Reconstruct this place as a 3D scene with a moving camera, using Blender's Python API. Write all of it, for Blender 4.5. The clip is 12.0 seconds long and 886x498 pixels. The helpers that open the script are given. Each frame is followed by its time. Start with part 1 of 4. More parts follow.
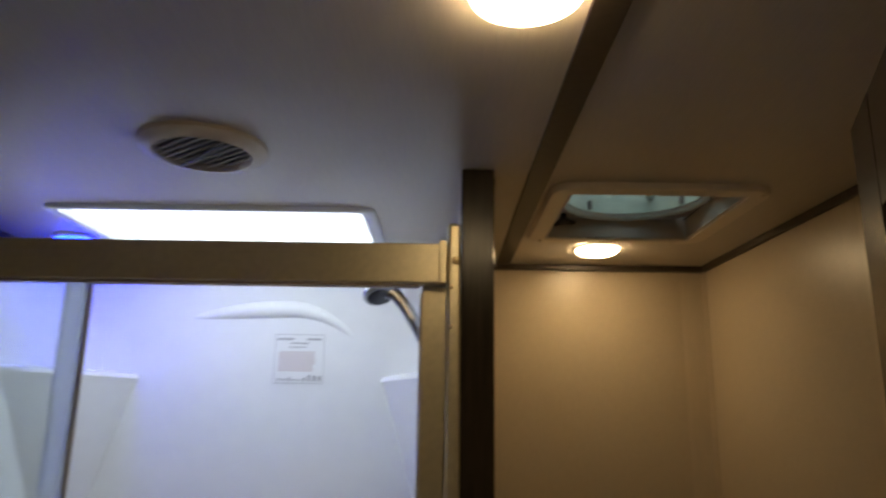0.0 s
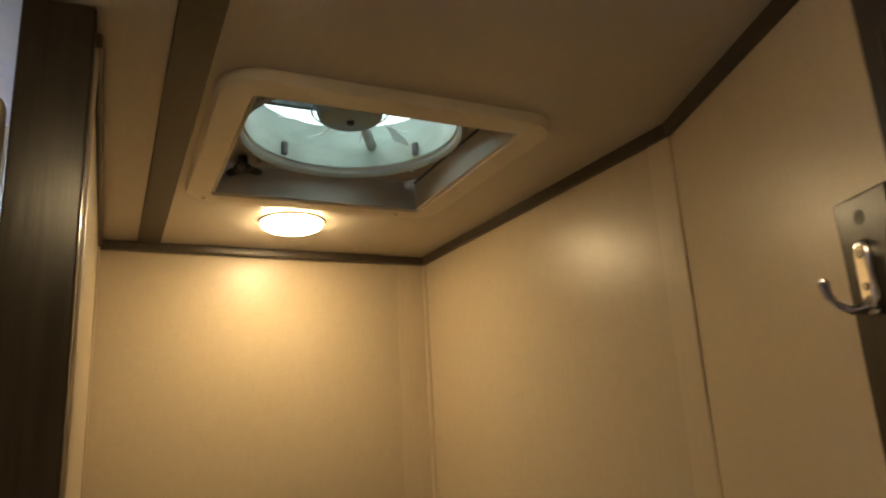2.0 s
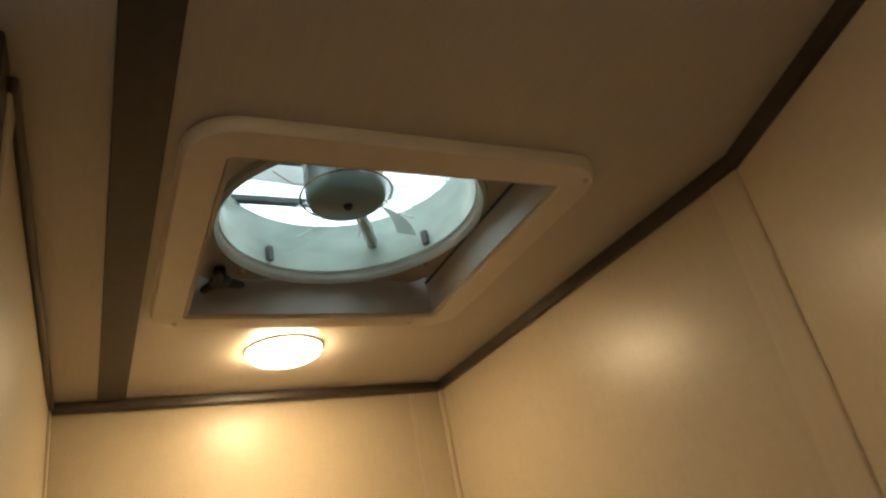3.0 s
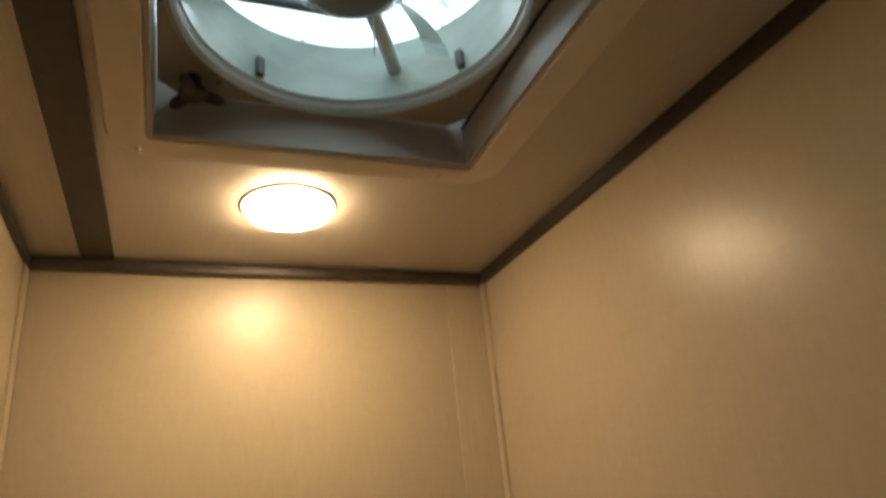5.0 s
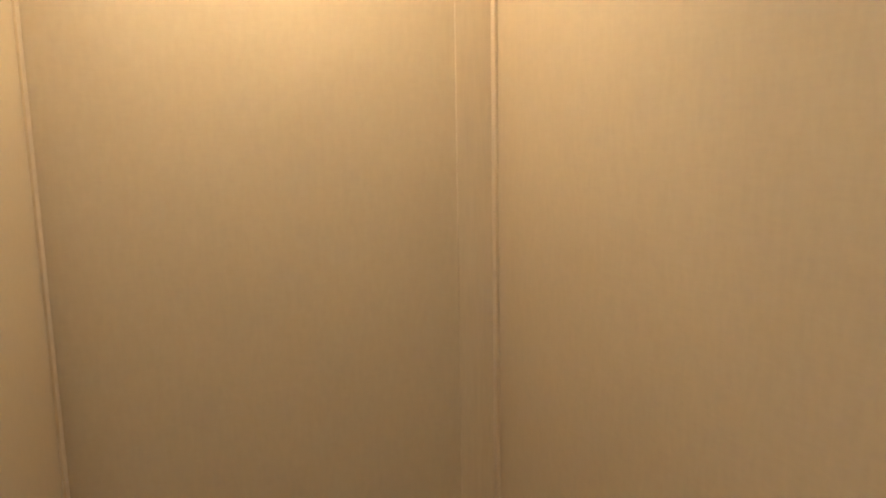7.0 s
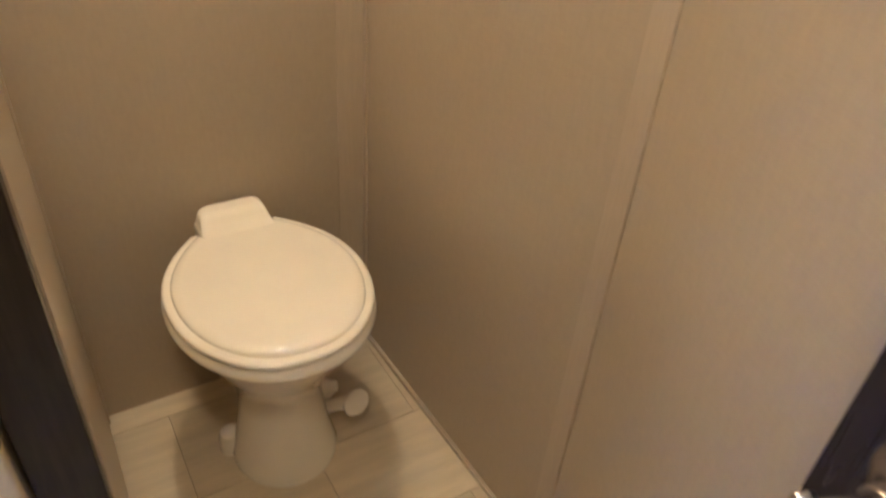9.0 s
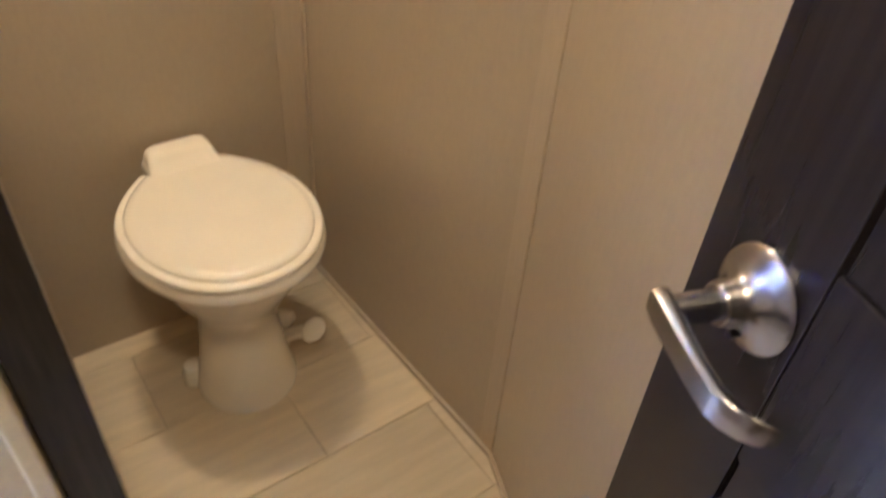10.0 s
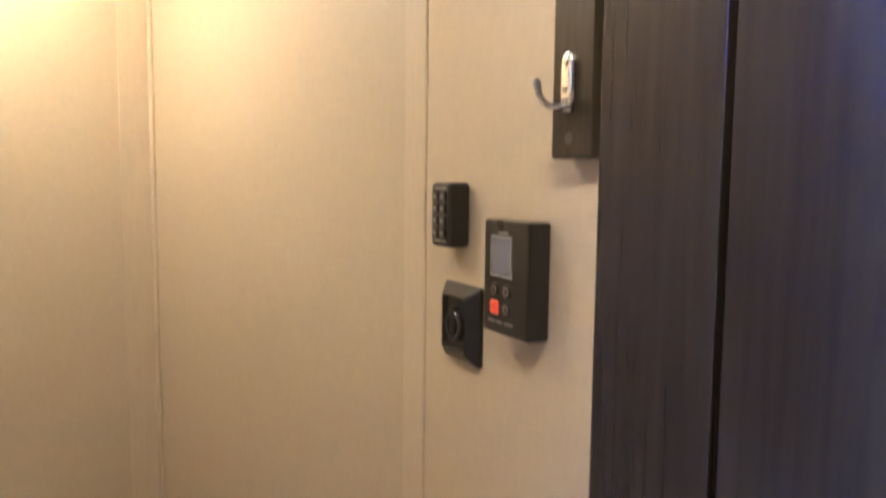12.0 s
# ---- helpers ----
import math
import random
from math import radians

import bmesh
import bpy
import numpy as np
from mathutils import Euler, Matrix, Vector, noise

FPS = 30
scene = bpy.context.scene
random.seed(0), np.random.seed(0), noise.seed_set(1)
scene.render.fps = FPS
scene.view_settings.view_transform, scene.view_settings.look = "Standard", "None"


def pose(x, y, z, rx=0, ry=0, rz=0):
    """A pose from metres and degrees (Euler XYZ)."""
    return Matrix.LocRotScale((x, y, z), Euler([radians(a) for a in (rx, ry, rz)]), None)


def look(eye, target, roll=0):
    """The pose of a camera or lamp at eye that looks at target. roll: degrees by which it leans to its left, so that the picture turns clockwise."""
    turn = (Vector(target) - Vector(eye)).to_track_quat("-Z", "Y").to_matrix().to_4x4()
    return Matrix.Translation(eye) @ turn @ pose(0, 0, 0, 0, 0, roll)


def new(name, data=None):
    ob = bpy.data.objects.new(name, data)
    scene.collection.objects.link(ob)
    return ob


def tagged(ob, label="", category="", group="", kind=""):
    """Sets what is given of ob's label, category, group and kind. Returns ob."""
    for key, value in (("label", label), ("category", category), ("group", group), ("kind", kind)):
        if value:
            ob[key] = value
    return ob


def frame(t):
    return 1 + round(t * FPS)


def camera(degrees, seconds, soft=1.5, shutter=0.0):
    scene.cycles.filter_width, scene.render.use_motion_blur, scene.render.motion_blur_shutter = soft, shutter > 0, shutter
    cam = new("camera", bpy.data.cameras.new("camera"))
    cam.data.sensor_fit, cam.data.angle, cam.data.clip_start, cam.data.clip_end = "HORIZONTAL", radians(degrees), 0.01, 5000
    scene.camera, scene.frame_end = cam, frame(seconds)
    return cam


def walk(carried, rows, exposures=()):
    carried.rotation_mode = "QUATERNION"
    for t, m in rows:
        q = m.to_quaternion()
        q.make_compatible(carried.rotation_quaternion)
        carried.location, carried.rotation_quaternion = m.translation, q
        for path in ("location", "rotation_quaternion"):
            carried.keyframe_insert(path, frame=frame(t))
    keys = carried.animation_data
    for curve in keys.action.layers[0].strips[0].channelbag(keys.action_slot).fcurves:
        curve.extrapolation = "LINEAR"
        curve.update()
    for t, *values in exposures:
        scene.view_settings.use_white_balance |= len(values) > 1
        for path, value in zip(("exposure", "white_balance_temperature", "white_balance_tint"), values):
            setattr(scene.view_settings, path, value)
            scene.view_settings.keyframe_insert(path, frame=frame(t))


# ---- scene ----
# Camera and its walk
PATH = [
    (0.0, (-0.084, -1.917, 1.576), (-0.0840, -0.9439, 1.8065), 0.86),
    (0.1, (-0.096, -1.889, 1.586), (-0.0566, -0.9180, 1.8227), 0.80),
    (0.2, (-0.107, -1.861, 1.595), (-0.0430, -0.8885, 1.8185), 0.78),
    (0.3, (-0.118, -1.835, 1.602), (-0.0169, -0.8628, 1.8150), 0.79),
    (0.5, (-0.134, -1.788, 1.609), (0.0730, -0.8277, 1.7967), 0.97),
    (0.7, (-0.141, -1.751, 1.599), (0.1815, -0.8265, 1.8012), 1.21),
    (0.8, (-0.143, -1.734, 1.592), (0.2365, -0.8285, 1.7846), 1.20),
    (0.9, (-0.143, -1.715, 1.589), (0.2719, -0.8234, 1.7718), 1.06),
    (1.0, (-0.136, -1.694, 1.594), (0.3099, -0.8152, 1.7608), 0.92),
    (1.2, (-0.117, -1.641, 1.601), (0.3601, -0.7743, 1.7475), 0.91),
    (1.3, (-0.100, -1.605, 1.610), (0.3687, -0.7286, 1.7259), -0.24),
    (1.5, (-0.052, -1.523, 1.626), (0.3941, -0.6381, 1.7616), -2.96),
    (1.8, (0.011, -1.421, 1.625), (0.4461, -0.5460, 1.8379), -3.10),
    (2.0, (0.027, -1.372, 1.624), (0.4536, -0.5023, 1.8715), -3.31),
    (2.2, (0.026, -1.337, 1.630), (0.4639, -0.4729, 1.8791), -3.45),
    (2.5, (0.024, -1.283, 1.642), (0.4918, -0.4512, 1.9397), -5.31),
    (2.7, (0.032, -1.233, 1.624), (0.5054, -0.4277, 1.9806), -9.29),
    (4.3, (0.176, -1.003, 1.643), (0.4969, -0.2435, 2.2079), -9.06),
    (4.5, (0.174, -0.993, 1.633), (0.5046, -0.2040, 2.1517), -7.52),
    (5.0, (0.186, -0.972, 1.603), (0.5389, -0.1165, 1.9818), -5.91),
    (5.5, (0.199, -0.965, 1.572), (0.5548, -0.0545, 1.7843), -3.82),
    (6.0, (0.198, -0.954, 1.499), (0.5424, -0.0201, 1.5953), -2.11),
    (6.5, (0.191, -0.958, 1.459), (0.5377, -0.0218, 1.3995), -1.48),
    (6.7, (0.183, -0.981, 1.451), (0.5266, -0.0464, 1.3596), -1.32),
    (8.3, (0.088, -1.166, 1.327), (0.5271, -0.3948, 0.8662), 1.49),
    (8.5, (0.066, -1.199, 1.297), (0.5173, -0.4532, 0.8063), 2.43),
    (8.7, (0.051, -1.229, 1.287), (0.5058, -0.5138, 0.7561), 3.40),
    (9.0, (0.033, -1.270, 1.282), (0.4863, -0.5922, 0.7026), 4.75),
    (9.2, (0.018, -1.298, 1.272), (0.4735, -0.6431, 0.6691), 5.51),
    (9.3, (0.011, -1.312, 1.266), (0.4672, -0.6665, 0.6534), 5.76),
    (9.5, (0.004, -1.335, 1.260), (0.4565, -0.7114, 0.6229), 5.79),
    (9.6, (0.004, -1.343, 1.260), (0.4535, -0.7287, 0.6127), 5.55),
    (9.8, (0.003, -1.354, 1.265), (0.4544, -0.7535, 0.6056), 5.01),
    (10.0, (0.003, -1.360, 1.278), (0.4881, -0.7524, 0.6500), 4.59),
    (10.2, (0.007, -1.363, 1.300), (0.5381, -0.7422, 0.7229), 4.75),
    (10.3, (0.011, -1.364, 1.312), (0.5612, -0.7465, 0.7503), 4.99),
    (10.5, (0.015, -1.367, 1.333), (0.6097, -0.7437, 0.8256), 5.17),
    (10.7, (0.008, -1.372, 1.345), (0.6509, -0.7454, 0.9044), 4.74),
    (10.8, (0.000, -1.374, 1.349), (0.6623, -0.7418, 0.9470), 4.37),
    (11.0, (-0.017, -1.380, 1.357), (0.6815, -0.7388, 1.0387), 3.60),
    (11.5, (-0.039, -1.396, 1.392), (0.7040, -0.7611, 1.1794), 2.48),
    (11.6, (-0.037, -1.400, 1.397), (0.7102, -0.7632, 1.2073), 2.26),
    (12.0, (-0.042, -1.402, 1.428), (0.7080, -0.7468, 1.3393), 0.63),
]
cam = camera(65.02, 12.0, soft=2.2, shutter=0.4)
walk(cam, [(t, look(eye, target, roll)) for t, eye, target, roll in PATH],
     exposures=[
         (0.0, -1.45, 6530, 11), (0.5, -1.30, 6530, 11), (1.0, -0.48, 6600, 11), (1.5, -0.16, 6460, 8), (2.0, -0.35, 6580, 8), (2.5, -0.32, 6450, 9), (4.5, -0.31, 6100, 14), (5.0, -0.54, 6150, 14), (5.5, -0.77, 6160, 13), (6.0, -0.25, 6030, 12), (6.5, 0.48, 5870, 12), (8.5, 1.47, 5420, 15), (9.0, 1.45, 5390, 16), (9.5, 1.50, 5350, 16), (10.5, 1.47, 5290, 16), (11.0, 1.56, 5200, 15), (12.0, 1.53, 5040, 14),
     ])

# Plan, in metres: x across, y into the room, z up
H = 1.988
W = 0.648
BEND = Vector((0.667, -0.752, 0))
ALONG = Vector((-0.3608, -0.9327, 0))
OUT = Vector((-0.9327, 0.3608, 0))
EDGE = Vector((0.385, -1.168, 0))
DOOR_ALONG = Vector((-0.3816, -0.9243, 0))
DOOR_OUT = Vector((-0.9243, 0.3816, 0))
POST_Y = -0.763
ENTRY_Y = -1.80
LEFT_X = -1.16
SHOWER_Y = -0.792


def frame_on(origin, along, out):
    """Local x against the given direction, y out of the surface, z up."""
    m = Matrix.Identity(4)
    for i in range(3):
        m[i][0], m[i][1], m[i][2], m[i][3] = -along[i], out[i], (0, 0, 1)[i], origin[i]
    return m


ON_WALL = frame_on(BEND, ALONG, OUT)
ON_DOOR = frame_on(EDGE, DOOR_ALONG, DOOR_OUT)

# World, daylight and exposure
world = bpy.data.worlds.new("sky")
scene.world = world
world.use_nodes = True
sky = world.node_tree.nodes.new("ShaderNodeTexSky")
sky.sky_type, sky.sun_disc = "NISHITA", False
sky.sun_elevation, sky.sun_rotation = radians(50), radians(200)
background = world.node_tree.nodes["Background"]
background.inputs["Strength"].default_value = 0.1
world.node_tree.links.new(sky.outputs[0], background.inputs["Color"])


def area_lamp(name, matrix, sx, sy, power, colour):
    data = bpy.data.lights.new(name, "AREA")
    data.shape, data.size, data.size_y, data.energy, data.color = "RECTANGLE", sx, sy, power, colour
    ob = new(name, data)
    ob.matrix_world = matrix
    return ob


WARM = (1.0, 0.73, 0.385)
LAMP_GLOW = 125.0
HALL_GLOW = 100.0
SKY_GLOW = 4.5
area_lamp("skylight_daylight", pose(-0.575, -0.3325, H + 0.030), 0.62, 0.36, 7.2, (0.86, 0.92, 1.0))


# Materials
def material(name):
    m = bpy.data.materials.new(name)
    m.use_nodes = True
    return m, m.node_tree.nodes, m.node_tree.links, m.node_tree.nodes["Principled BSDF"]


def surface(name, colour, rough, metal=0.0, vary=0.12, stretch=(1, 1, 1), grain=60.0, blotch=4.0, bump=0.1, coat=0.0, rough_vary=0.08, depth=0.001, weave=None):
    """A surface with fine grain (stretched), broad blotches, uneven gloss and relief; weave adds cross threads."""
    m, nodes, links, shader = material(name)
    where = nodes.new("ShaderNodeTexCoord")
    turn = nodes.new("ShaderNodeMapping")
    turn.inputs["Scale"].default_value = stretch
    links.new(where.outputs["Object"], turn.inputs["Vector"])
    fine = nodes.new("ShaderNodeTexNoise")
    fine.inputs["Scale"].default_value, fine.inputs["Detail"].default_value = grain, 5.0
    links.new(turn.outputs[0], fine.inputs["Vector"])
    threads = fine.outputs[0]
    if weave:
        cross = nodes.new("ShaderNodeMapping")
        cross.inputs["Scale"].default_value = weave
        links.new(where.outputs["Object"], cross.inputs["Vector"])
        weft = nodes.new("ShaderNodeTexNoise")
        weft.inputs["Scale"].default_value, weft.inputs["Detail"].default_value = 10.0, 4.0
        links.new(cross.outputs[0], weft.inputs["Vector"])
        blend = nodes.new("ShaderNodeMix")
        blend.inputs["Factor"].default_value = 0.42
        links.new(fine.outputs[0], blend.inputs["A"])
        links.new(weft.outputs[0], blend.inputs["B"])
        threads = blend.outputs["Result"]
    broad = nodes.new("ShaderNodeTexNoise")
    broad.inputs["Scale"].default_value, broad.inputs["Detail"].default_value = blotch, 3.0
    links.new(where.outputs["Object"], broad.inputs["Vector"])
    both = nodes.new("ShaderNodeMath")
    both.operation = "MULTIPLY_ADD"
    links.new(broad.outputs[0], both.inputs[0])
    both.inputs[1].default_value = 0.5
    links.new(threads, both.inputs[2])
    ramp = nodes.new("ShaderNodeValToRGB")
    ramp.color_ramp.elements[0].position, ramp.color_ramp.elements[1].position = 0.45, 1.05
    ramp.color_ramp.elements[0].color = (*[c * (1 - vary) for c in colour], 1)
    ramp.color_ramp.elements[1].color = (*[min(1, c * (1 + vary)) for c in colour], 1)
    links.new(both.outputs[0], ramp.inputs[0])
    links.new(ramp.outputs[0], shader.inputs["Base Color"])
    gloss = nodes.new("ShaderNodeMapRange")
    gloss.inputs["To Min"].default_value, gloss.inputs["To Max"].default_value = max(0.03, rough - rough_vary), rough + rough_vary
    links.new(broad.outputs[0], gloss.inputs["Value"])
    links.new(gloss.outputs[0], shader.inputs["Roughness"])
    shader.inputs["Metallic"].default_value = metal
    shader.inputs["Coat Weight"].default_value = coat
    shader.inputs["Coat Roughness"].default_value = 0.1
    if bump:
        relief = nodes.new("ShaderNodeBump")
        relief.inputs["Strength"].default_value, relief.inputs["Distance"].default_value = bump, depth
        links.new(fine.outputs[0], relief.inputs["Height"])
        links.new(relief.outputs[0], shader.inputs["Normal"])
    return m


def glowing(name, colour, strength):
    m, nodes, links, shader = material(name)
    shader.inputs["Base Color"].default_value = (0.8, 0.8, 0.78, 1)
    shader.inputs["Emission Color"].default_value = (*colour, 1)
    shader.inputs["Emission Strength"].default_value = strength
    return m


def clear(name, colour, rough=0.02, haze=0.25, ior=1.45):
    """Thin clear plastic: mostly see-through, with a gloss and a little milky scatter."""
    m, nodes, links, shader = material(name)
    see = nodes.new("ShaderNodeBsdfTransparent")
    see.inputs[0].default_value = (*colour, 1)
    milk = nodes.new("ShaderNodeBsdfTranslucent")
    milk.inputs[0].default_value = (*colour, 1)
    mix = nodes.new("ShaderNodeMixShader")
    mix.inputs[0].default_value = haze
    links.new(see.outputs[0], mix.inputs[1])
    links.new(milk.outputs[0], mix.inputs[2])
    shine = nodes.new("ShaderNodeBsdfGlossy")
    shine.inputs["Roughness"].default_value = rough
    fres = nodes.new("ShaderNodeFresnel")
    fres.inputs["IOR"].default_value = ior
    last = nodes.new("ShaderNodeMixShader")
    links.new(fres.outputs[0], last.inputs[0])
    links.new(mix.outputs[0], last.inputs[1])
    links.new(shine.outputs[0], last.inputs[2])
    links.new(last.outputs[0], nodes["Material Output"].inputs[0])
    return m


def milky(name):
    """Milky acrylic that passes daylight on diffusely."""
    m, nodes, links, shader = material(name)
    glow = nodes.new("ShaderNodeBsdfTranslucent")
    glow.inputs[0].default_value = (0.9, 0.92, 0.93, 1)
    mix = nodes.new("ShaderNodeMixShader")
    mix.inputs[0].default_value = 0.85
    shader.inputs["Base Color"].default_value = (0.85, 0.86, 0.87, 1)
    shader.inputs["Roughness"].default_value = 0.2
    links.new(shader.outputs[0], mix.inputs[1])
    links.new(glow.outputs[0], mix.inputs[2])
    links.new(mix.outputs[0], nodes["Material Output"].inputs[0])
    return m


def floor_tile(name):
    """Cream wood-look tile: long soft veins, tone a little different from tile to tile."""
    m = surface(name, (0.60, 0.503, 0.345), 0.36, vary=0.14, stretch=(1, 7, 1), grain=5.0, blotch=2.0, bump=0.05, depth=0.0008)
    nodes, links, shader = m.node_tree.nodes, m.node_tree.links, m.node_tree.nodes["Principled BSDF"]
    info = nodes.new("ShaderNodeObjectInfo")
    tone = nodes.new("ShaderNodeMapRange")
    tone.inputs["To Min"].default_value, tone.inputs["To Max"].default_value = 0.9, 1.08
    links.new(info.outputs["Random"], tone.inputs["Value"])
    shade = nodes.new("ShaderNodeVectorMath")
    shade.operation = "SCALE"
    links.new(shader.inputs["Base Color"].links[0].from_socket, shade.inputs[0])
    links.new(tone.outputs[0], shade.inputs["Scale"])
    links.new(shade.outputs[0], shader.inputs["Base Color"])
    return m


WALLPAPER = surface("beige_wallpaper", (0.435, 0.356, 0.250), 0.335, rough_vary=0.04, vary=0.06, stretch=(5, 5, 1.5), grain=26.0, blotch=2.5, bump=0.07, depth=0.0006, weave=(4, 4, 26))
BATTEN = surface("beige_batten", (0.47, 0.385, 0.272), 0.38, vary=0.05, stretch=(10, 10, 1), grain=20.0, bump=0.1)
PANEL = surface("ceiling_panel", (0.51, 0.458, 0.392), 0.325, rough_vary=0.03, vary=0.05, stretch=(14, 1, 1), grain=18.0, blotch=2.0, bump=0.08, depth=0.0006)
DOOR_WOOD_SHINE = 0.31
DARK_WOOD = surface("dark_stained_wood", (0.032, 0.025, 0.018), 0.26, rough_vary=0.03, vary=0.25, stretch=(9, 9, 0.7), grain=16.0, blotch=3.0, bump=0.24)
DARK_WOOD.node_tree.nodes["Principled BSDF"].inputs["Specular IOR Level"].default_value = 0.19
DARK_TRIM = surface("dark_stained_trim", (0.036, 0.026, 0.019), 0.42, vary=0.3, stretch=(3, 3, 3), grain=30.0, bump=0.15)
DOOR_WOOD = surface("espresso_door_veneer", (0.019, 0.0148, 0.0125), 0.24, rough_vary=0.03, vary=0.30, stretch=(12, 12, 0.6), grain=11.0, blotch=2.0, bump=0.06)
DOOR_WOOD.node_tree.nodes["Principled BSDF"].inputs["Specular IOR Level"].default_value = DOOR_WOOD_SHINE
WALLPAPER.node_tree.nodes["Principled BSDF"].inputs["Specular IOR Level"].default_value = 0.38
CHAMPAGNE = surface("champagne_anodised_metal", (0.66, 0.592, 0.42), 0.40, rough_vary=0.04, metal=0.65, vary=0.08, stretch=(1, 1, 1), grain=90.0, bump=0.04)
ACRYLIC = surface("white_acrylic", (0.80, 0.81, 0.82), 0.16, vary=0.02, grain=20.0, blotch=1.5, bump=0.03)
BONE = surface("bone_glazed_ceramic", (0.85, 0.79, 0.66), 0.12, rough_vary=0.02, vary=0.02, grain=15.0, blotch=3.0, bump=0.0, coat=0.7)
BONE_SEAT = surface("bone_seat_enamel", (0.88, 0.81, 0.66), 0.08, rough_vary=0.02, vary=0.02, grain=15.0, blotch=3.0, bump=0.0, coat=0.7)
CREAM = surface("cream_plastic", (0.64, 0.575, 0.485), 0.34, vary=0.04, grain=40.0, bump=0.05)
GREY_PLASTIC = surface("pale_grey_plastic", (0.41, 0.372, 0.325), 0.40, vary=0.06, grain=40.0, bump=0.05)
TEAL_PLASTIC = surface("pale_teal_plastic", (0.60, 0.72, 0.65), 0.14, rough_vary=0.03, vary=0.12, stretch=(1, 1, 2.5), grain=22.0, bump=0.25)
RIM_PLASTIC = surface("smoky_rim_plastic", (0.42, 0.44, 0.40), 0.18, vary=0.08, grain=40.0, bump=0.05)
MOTOR_GREY = surface("motor_grey", (0.50, 0.55, 0.53), 0.26, metal=0.35, vary=0.15, grain=60.0, bump=0.1)
DUCT_GREY = surface("duct_grey", (0.17, 0.17, 0.17), 0.45, vary=0.1, grain=60.0, bump=0.05)
BRACKET = surface("bracket_grey", (0.10, 0.115, 0.115), 0.35, vary=0.1, grain=60.0, bump=0.05)
BLACK_PLASTIC = surface("black_plastic", (0.014, 0.0125, 0.0118), 0.42, vary=0.15, grain=120.0, bump=0.08)
SATIN_BLACK = surface("satin_black_plastic", (0.0135, 0.012, 0.0115), 0.30, vary=0.15, grain=90.0, bump=0.05)
CHROME = surface("polished_chrome", (0.80, 0.79, 0.77), 0.08, metal=1.0, vary=0.03, grain=60.0, bump=0.0)
NICKEL = surface("brushed_nickel", (0.37, 0.35, 0.335), 0.27, rough_vary=0.02, metal=1.0, vary=0.08, stretch=(1, 1, 30), grain=40.0, bump=0.05)
BRASS = surface("bright_brass", (0.86, 0.70, 0.42), 0.30, metal=0.8, vary=0.05, grain=60.0, bump=0.0)
DULL_CHROME = surface("dull_chrome", (0.36, 0.36, 0.37), 0.13, metal=1.0, vary=0.1, grain=60.0, bump=0.03)
GROUT = surface("floor_underlay", (0.27, 0.21, 0.15), 0.8, vary=0.2, grain=60.0, bump=0.2)
TILE = floor_tile("cream_floor_tile")
SCREEN = surface("grey_screen", (0.145, 0.145, 0.175), 0.18, vary=0.03, grain=10.0, bump=0.0)
ORANGE = surface("orange_rubber", (0.80, 0.10, 0.03), 0.5, vary=0.1, grain=80.0, bump=0.05)
PALE_PRINT = surface("pale_print", (0.20, 0.195, 0.185), 0.5, vary=0.05, grain=80.0, bump=0.0)
GREY_PRINT = surface("grey_print", (0.42, 0.42, 0.44), 0.5, vary=0.05, grain=80.0, bump=0.0)
PINK_PRINT = surface("faded_red_print", (0.58, 0.51, 0.51), 0.5, vary=0.05, grain=80.0, bump=0.0)
STICKER = surface("white_sticker", (0.78, 0.78, 0.79), 0.3, vary=0.02, grain=30.0, bump=0.0)
DARK_GAP = surface("dark_gap", (0.40, 0.31, 0.21), 0.7, vary=0.2, grain=40.0, bump=0.0)
JOINT = surface("joint_shadow_line", (0.47, 0.38, 0.265), 0.7, vary=0.2, grain=40.0, bump=0.0)
LENS = glowing("lit_warm_lens", WARM, LAMP_GLOW)
HALL_LENS = glowing("lit_warm_lens_hall", WARM, HALL_GLOW)
BLUE_LENS = glowing("lit_blue_lens", (0.002, 0.014, 1.0), 125.0)
OVERCAST = glowing("overcast_sky", (0.90, 0.97, 1.0), SKY_GLOW)
DOME = clear("clear_dome", (0.90, 0.97, 0.96), 0.05, 0.15)
CLEAR_HUB = clear("clear_hub_plastic", (0.88, 0.95, 0.92), 0.08, 0.55)
SHOWER_GLASS = clear("shower_glass", (0.86, 0.90, 0.88), 0.02, 0.05)
FROSTED = clear("frosted_edge_strip", (0.74, 0.78, 0.80), 0.2, 0.75)
MILK = milky("milky_acrylic")
BLADE = clear("clear_blade", (0.97, 0.985, 0.98), 0.3, 0.0, 1.10)


# Mesh tools
def smooth(me, angle=40):
    for f in me.polygons:
        f.use_smooth = True
    me.set_sharp_from_angle(angle=radians(angle))


def part(name, bm, mat, parent=None, label=""):
    """One mesh object, under a thing or a part if one is given."""
    bmesh.ops.recalc_face_normals(bm, faces=bm.faces)
    me = bpy.data.meshes.new(name)
    bm.to_mesh(me)
    bm.free()
    smooth(me)
    me.materials.append(mat)
    ob = new(name, me)
    ob.parent = parent
    even = ob.modifiers.new("even_normals", "WEIGHTED_NORMAL")
    even.keep_sharp, even.weight = True, 80
    if label:
        tagged(ob, label)
    return ob


def thing(name, label, category, matrix=None, group="", kind=""):
    ob = new(name)
    ob.empty_display_size = 0.05
    if matrix is not None:
        ob.matrix_world = matrix
    return tagged(ob, label, category, group, kind)


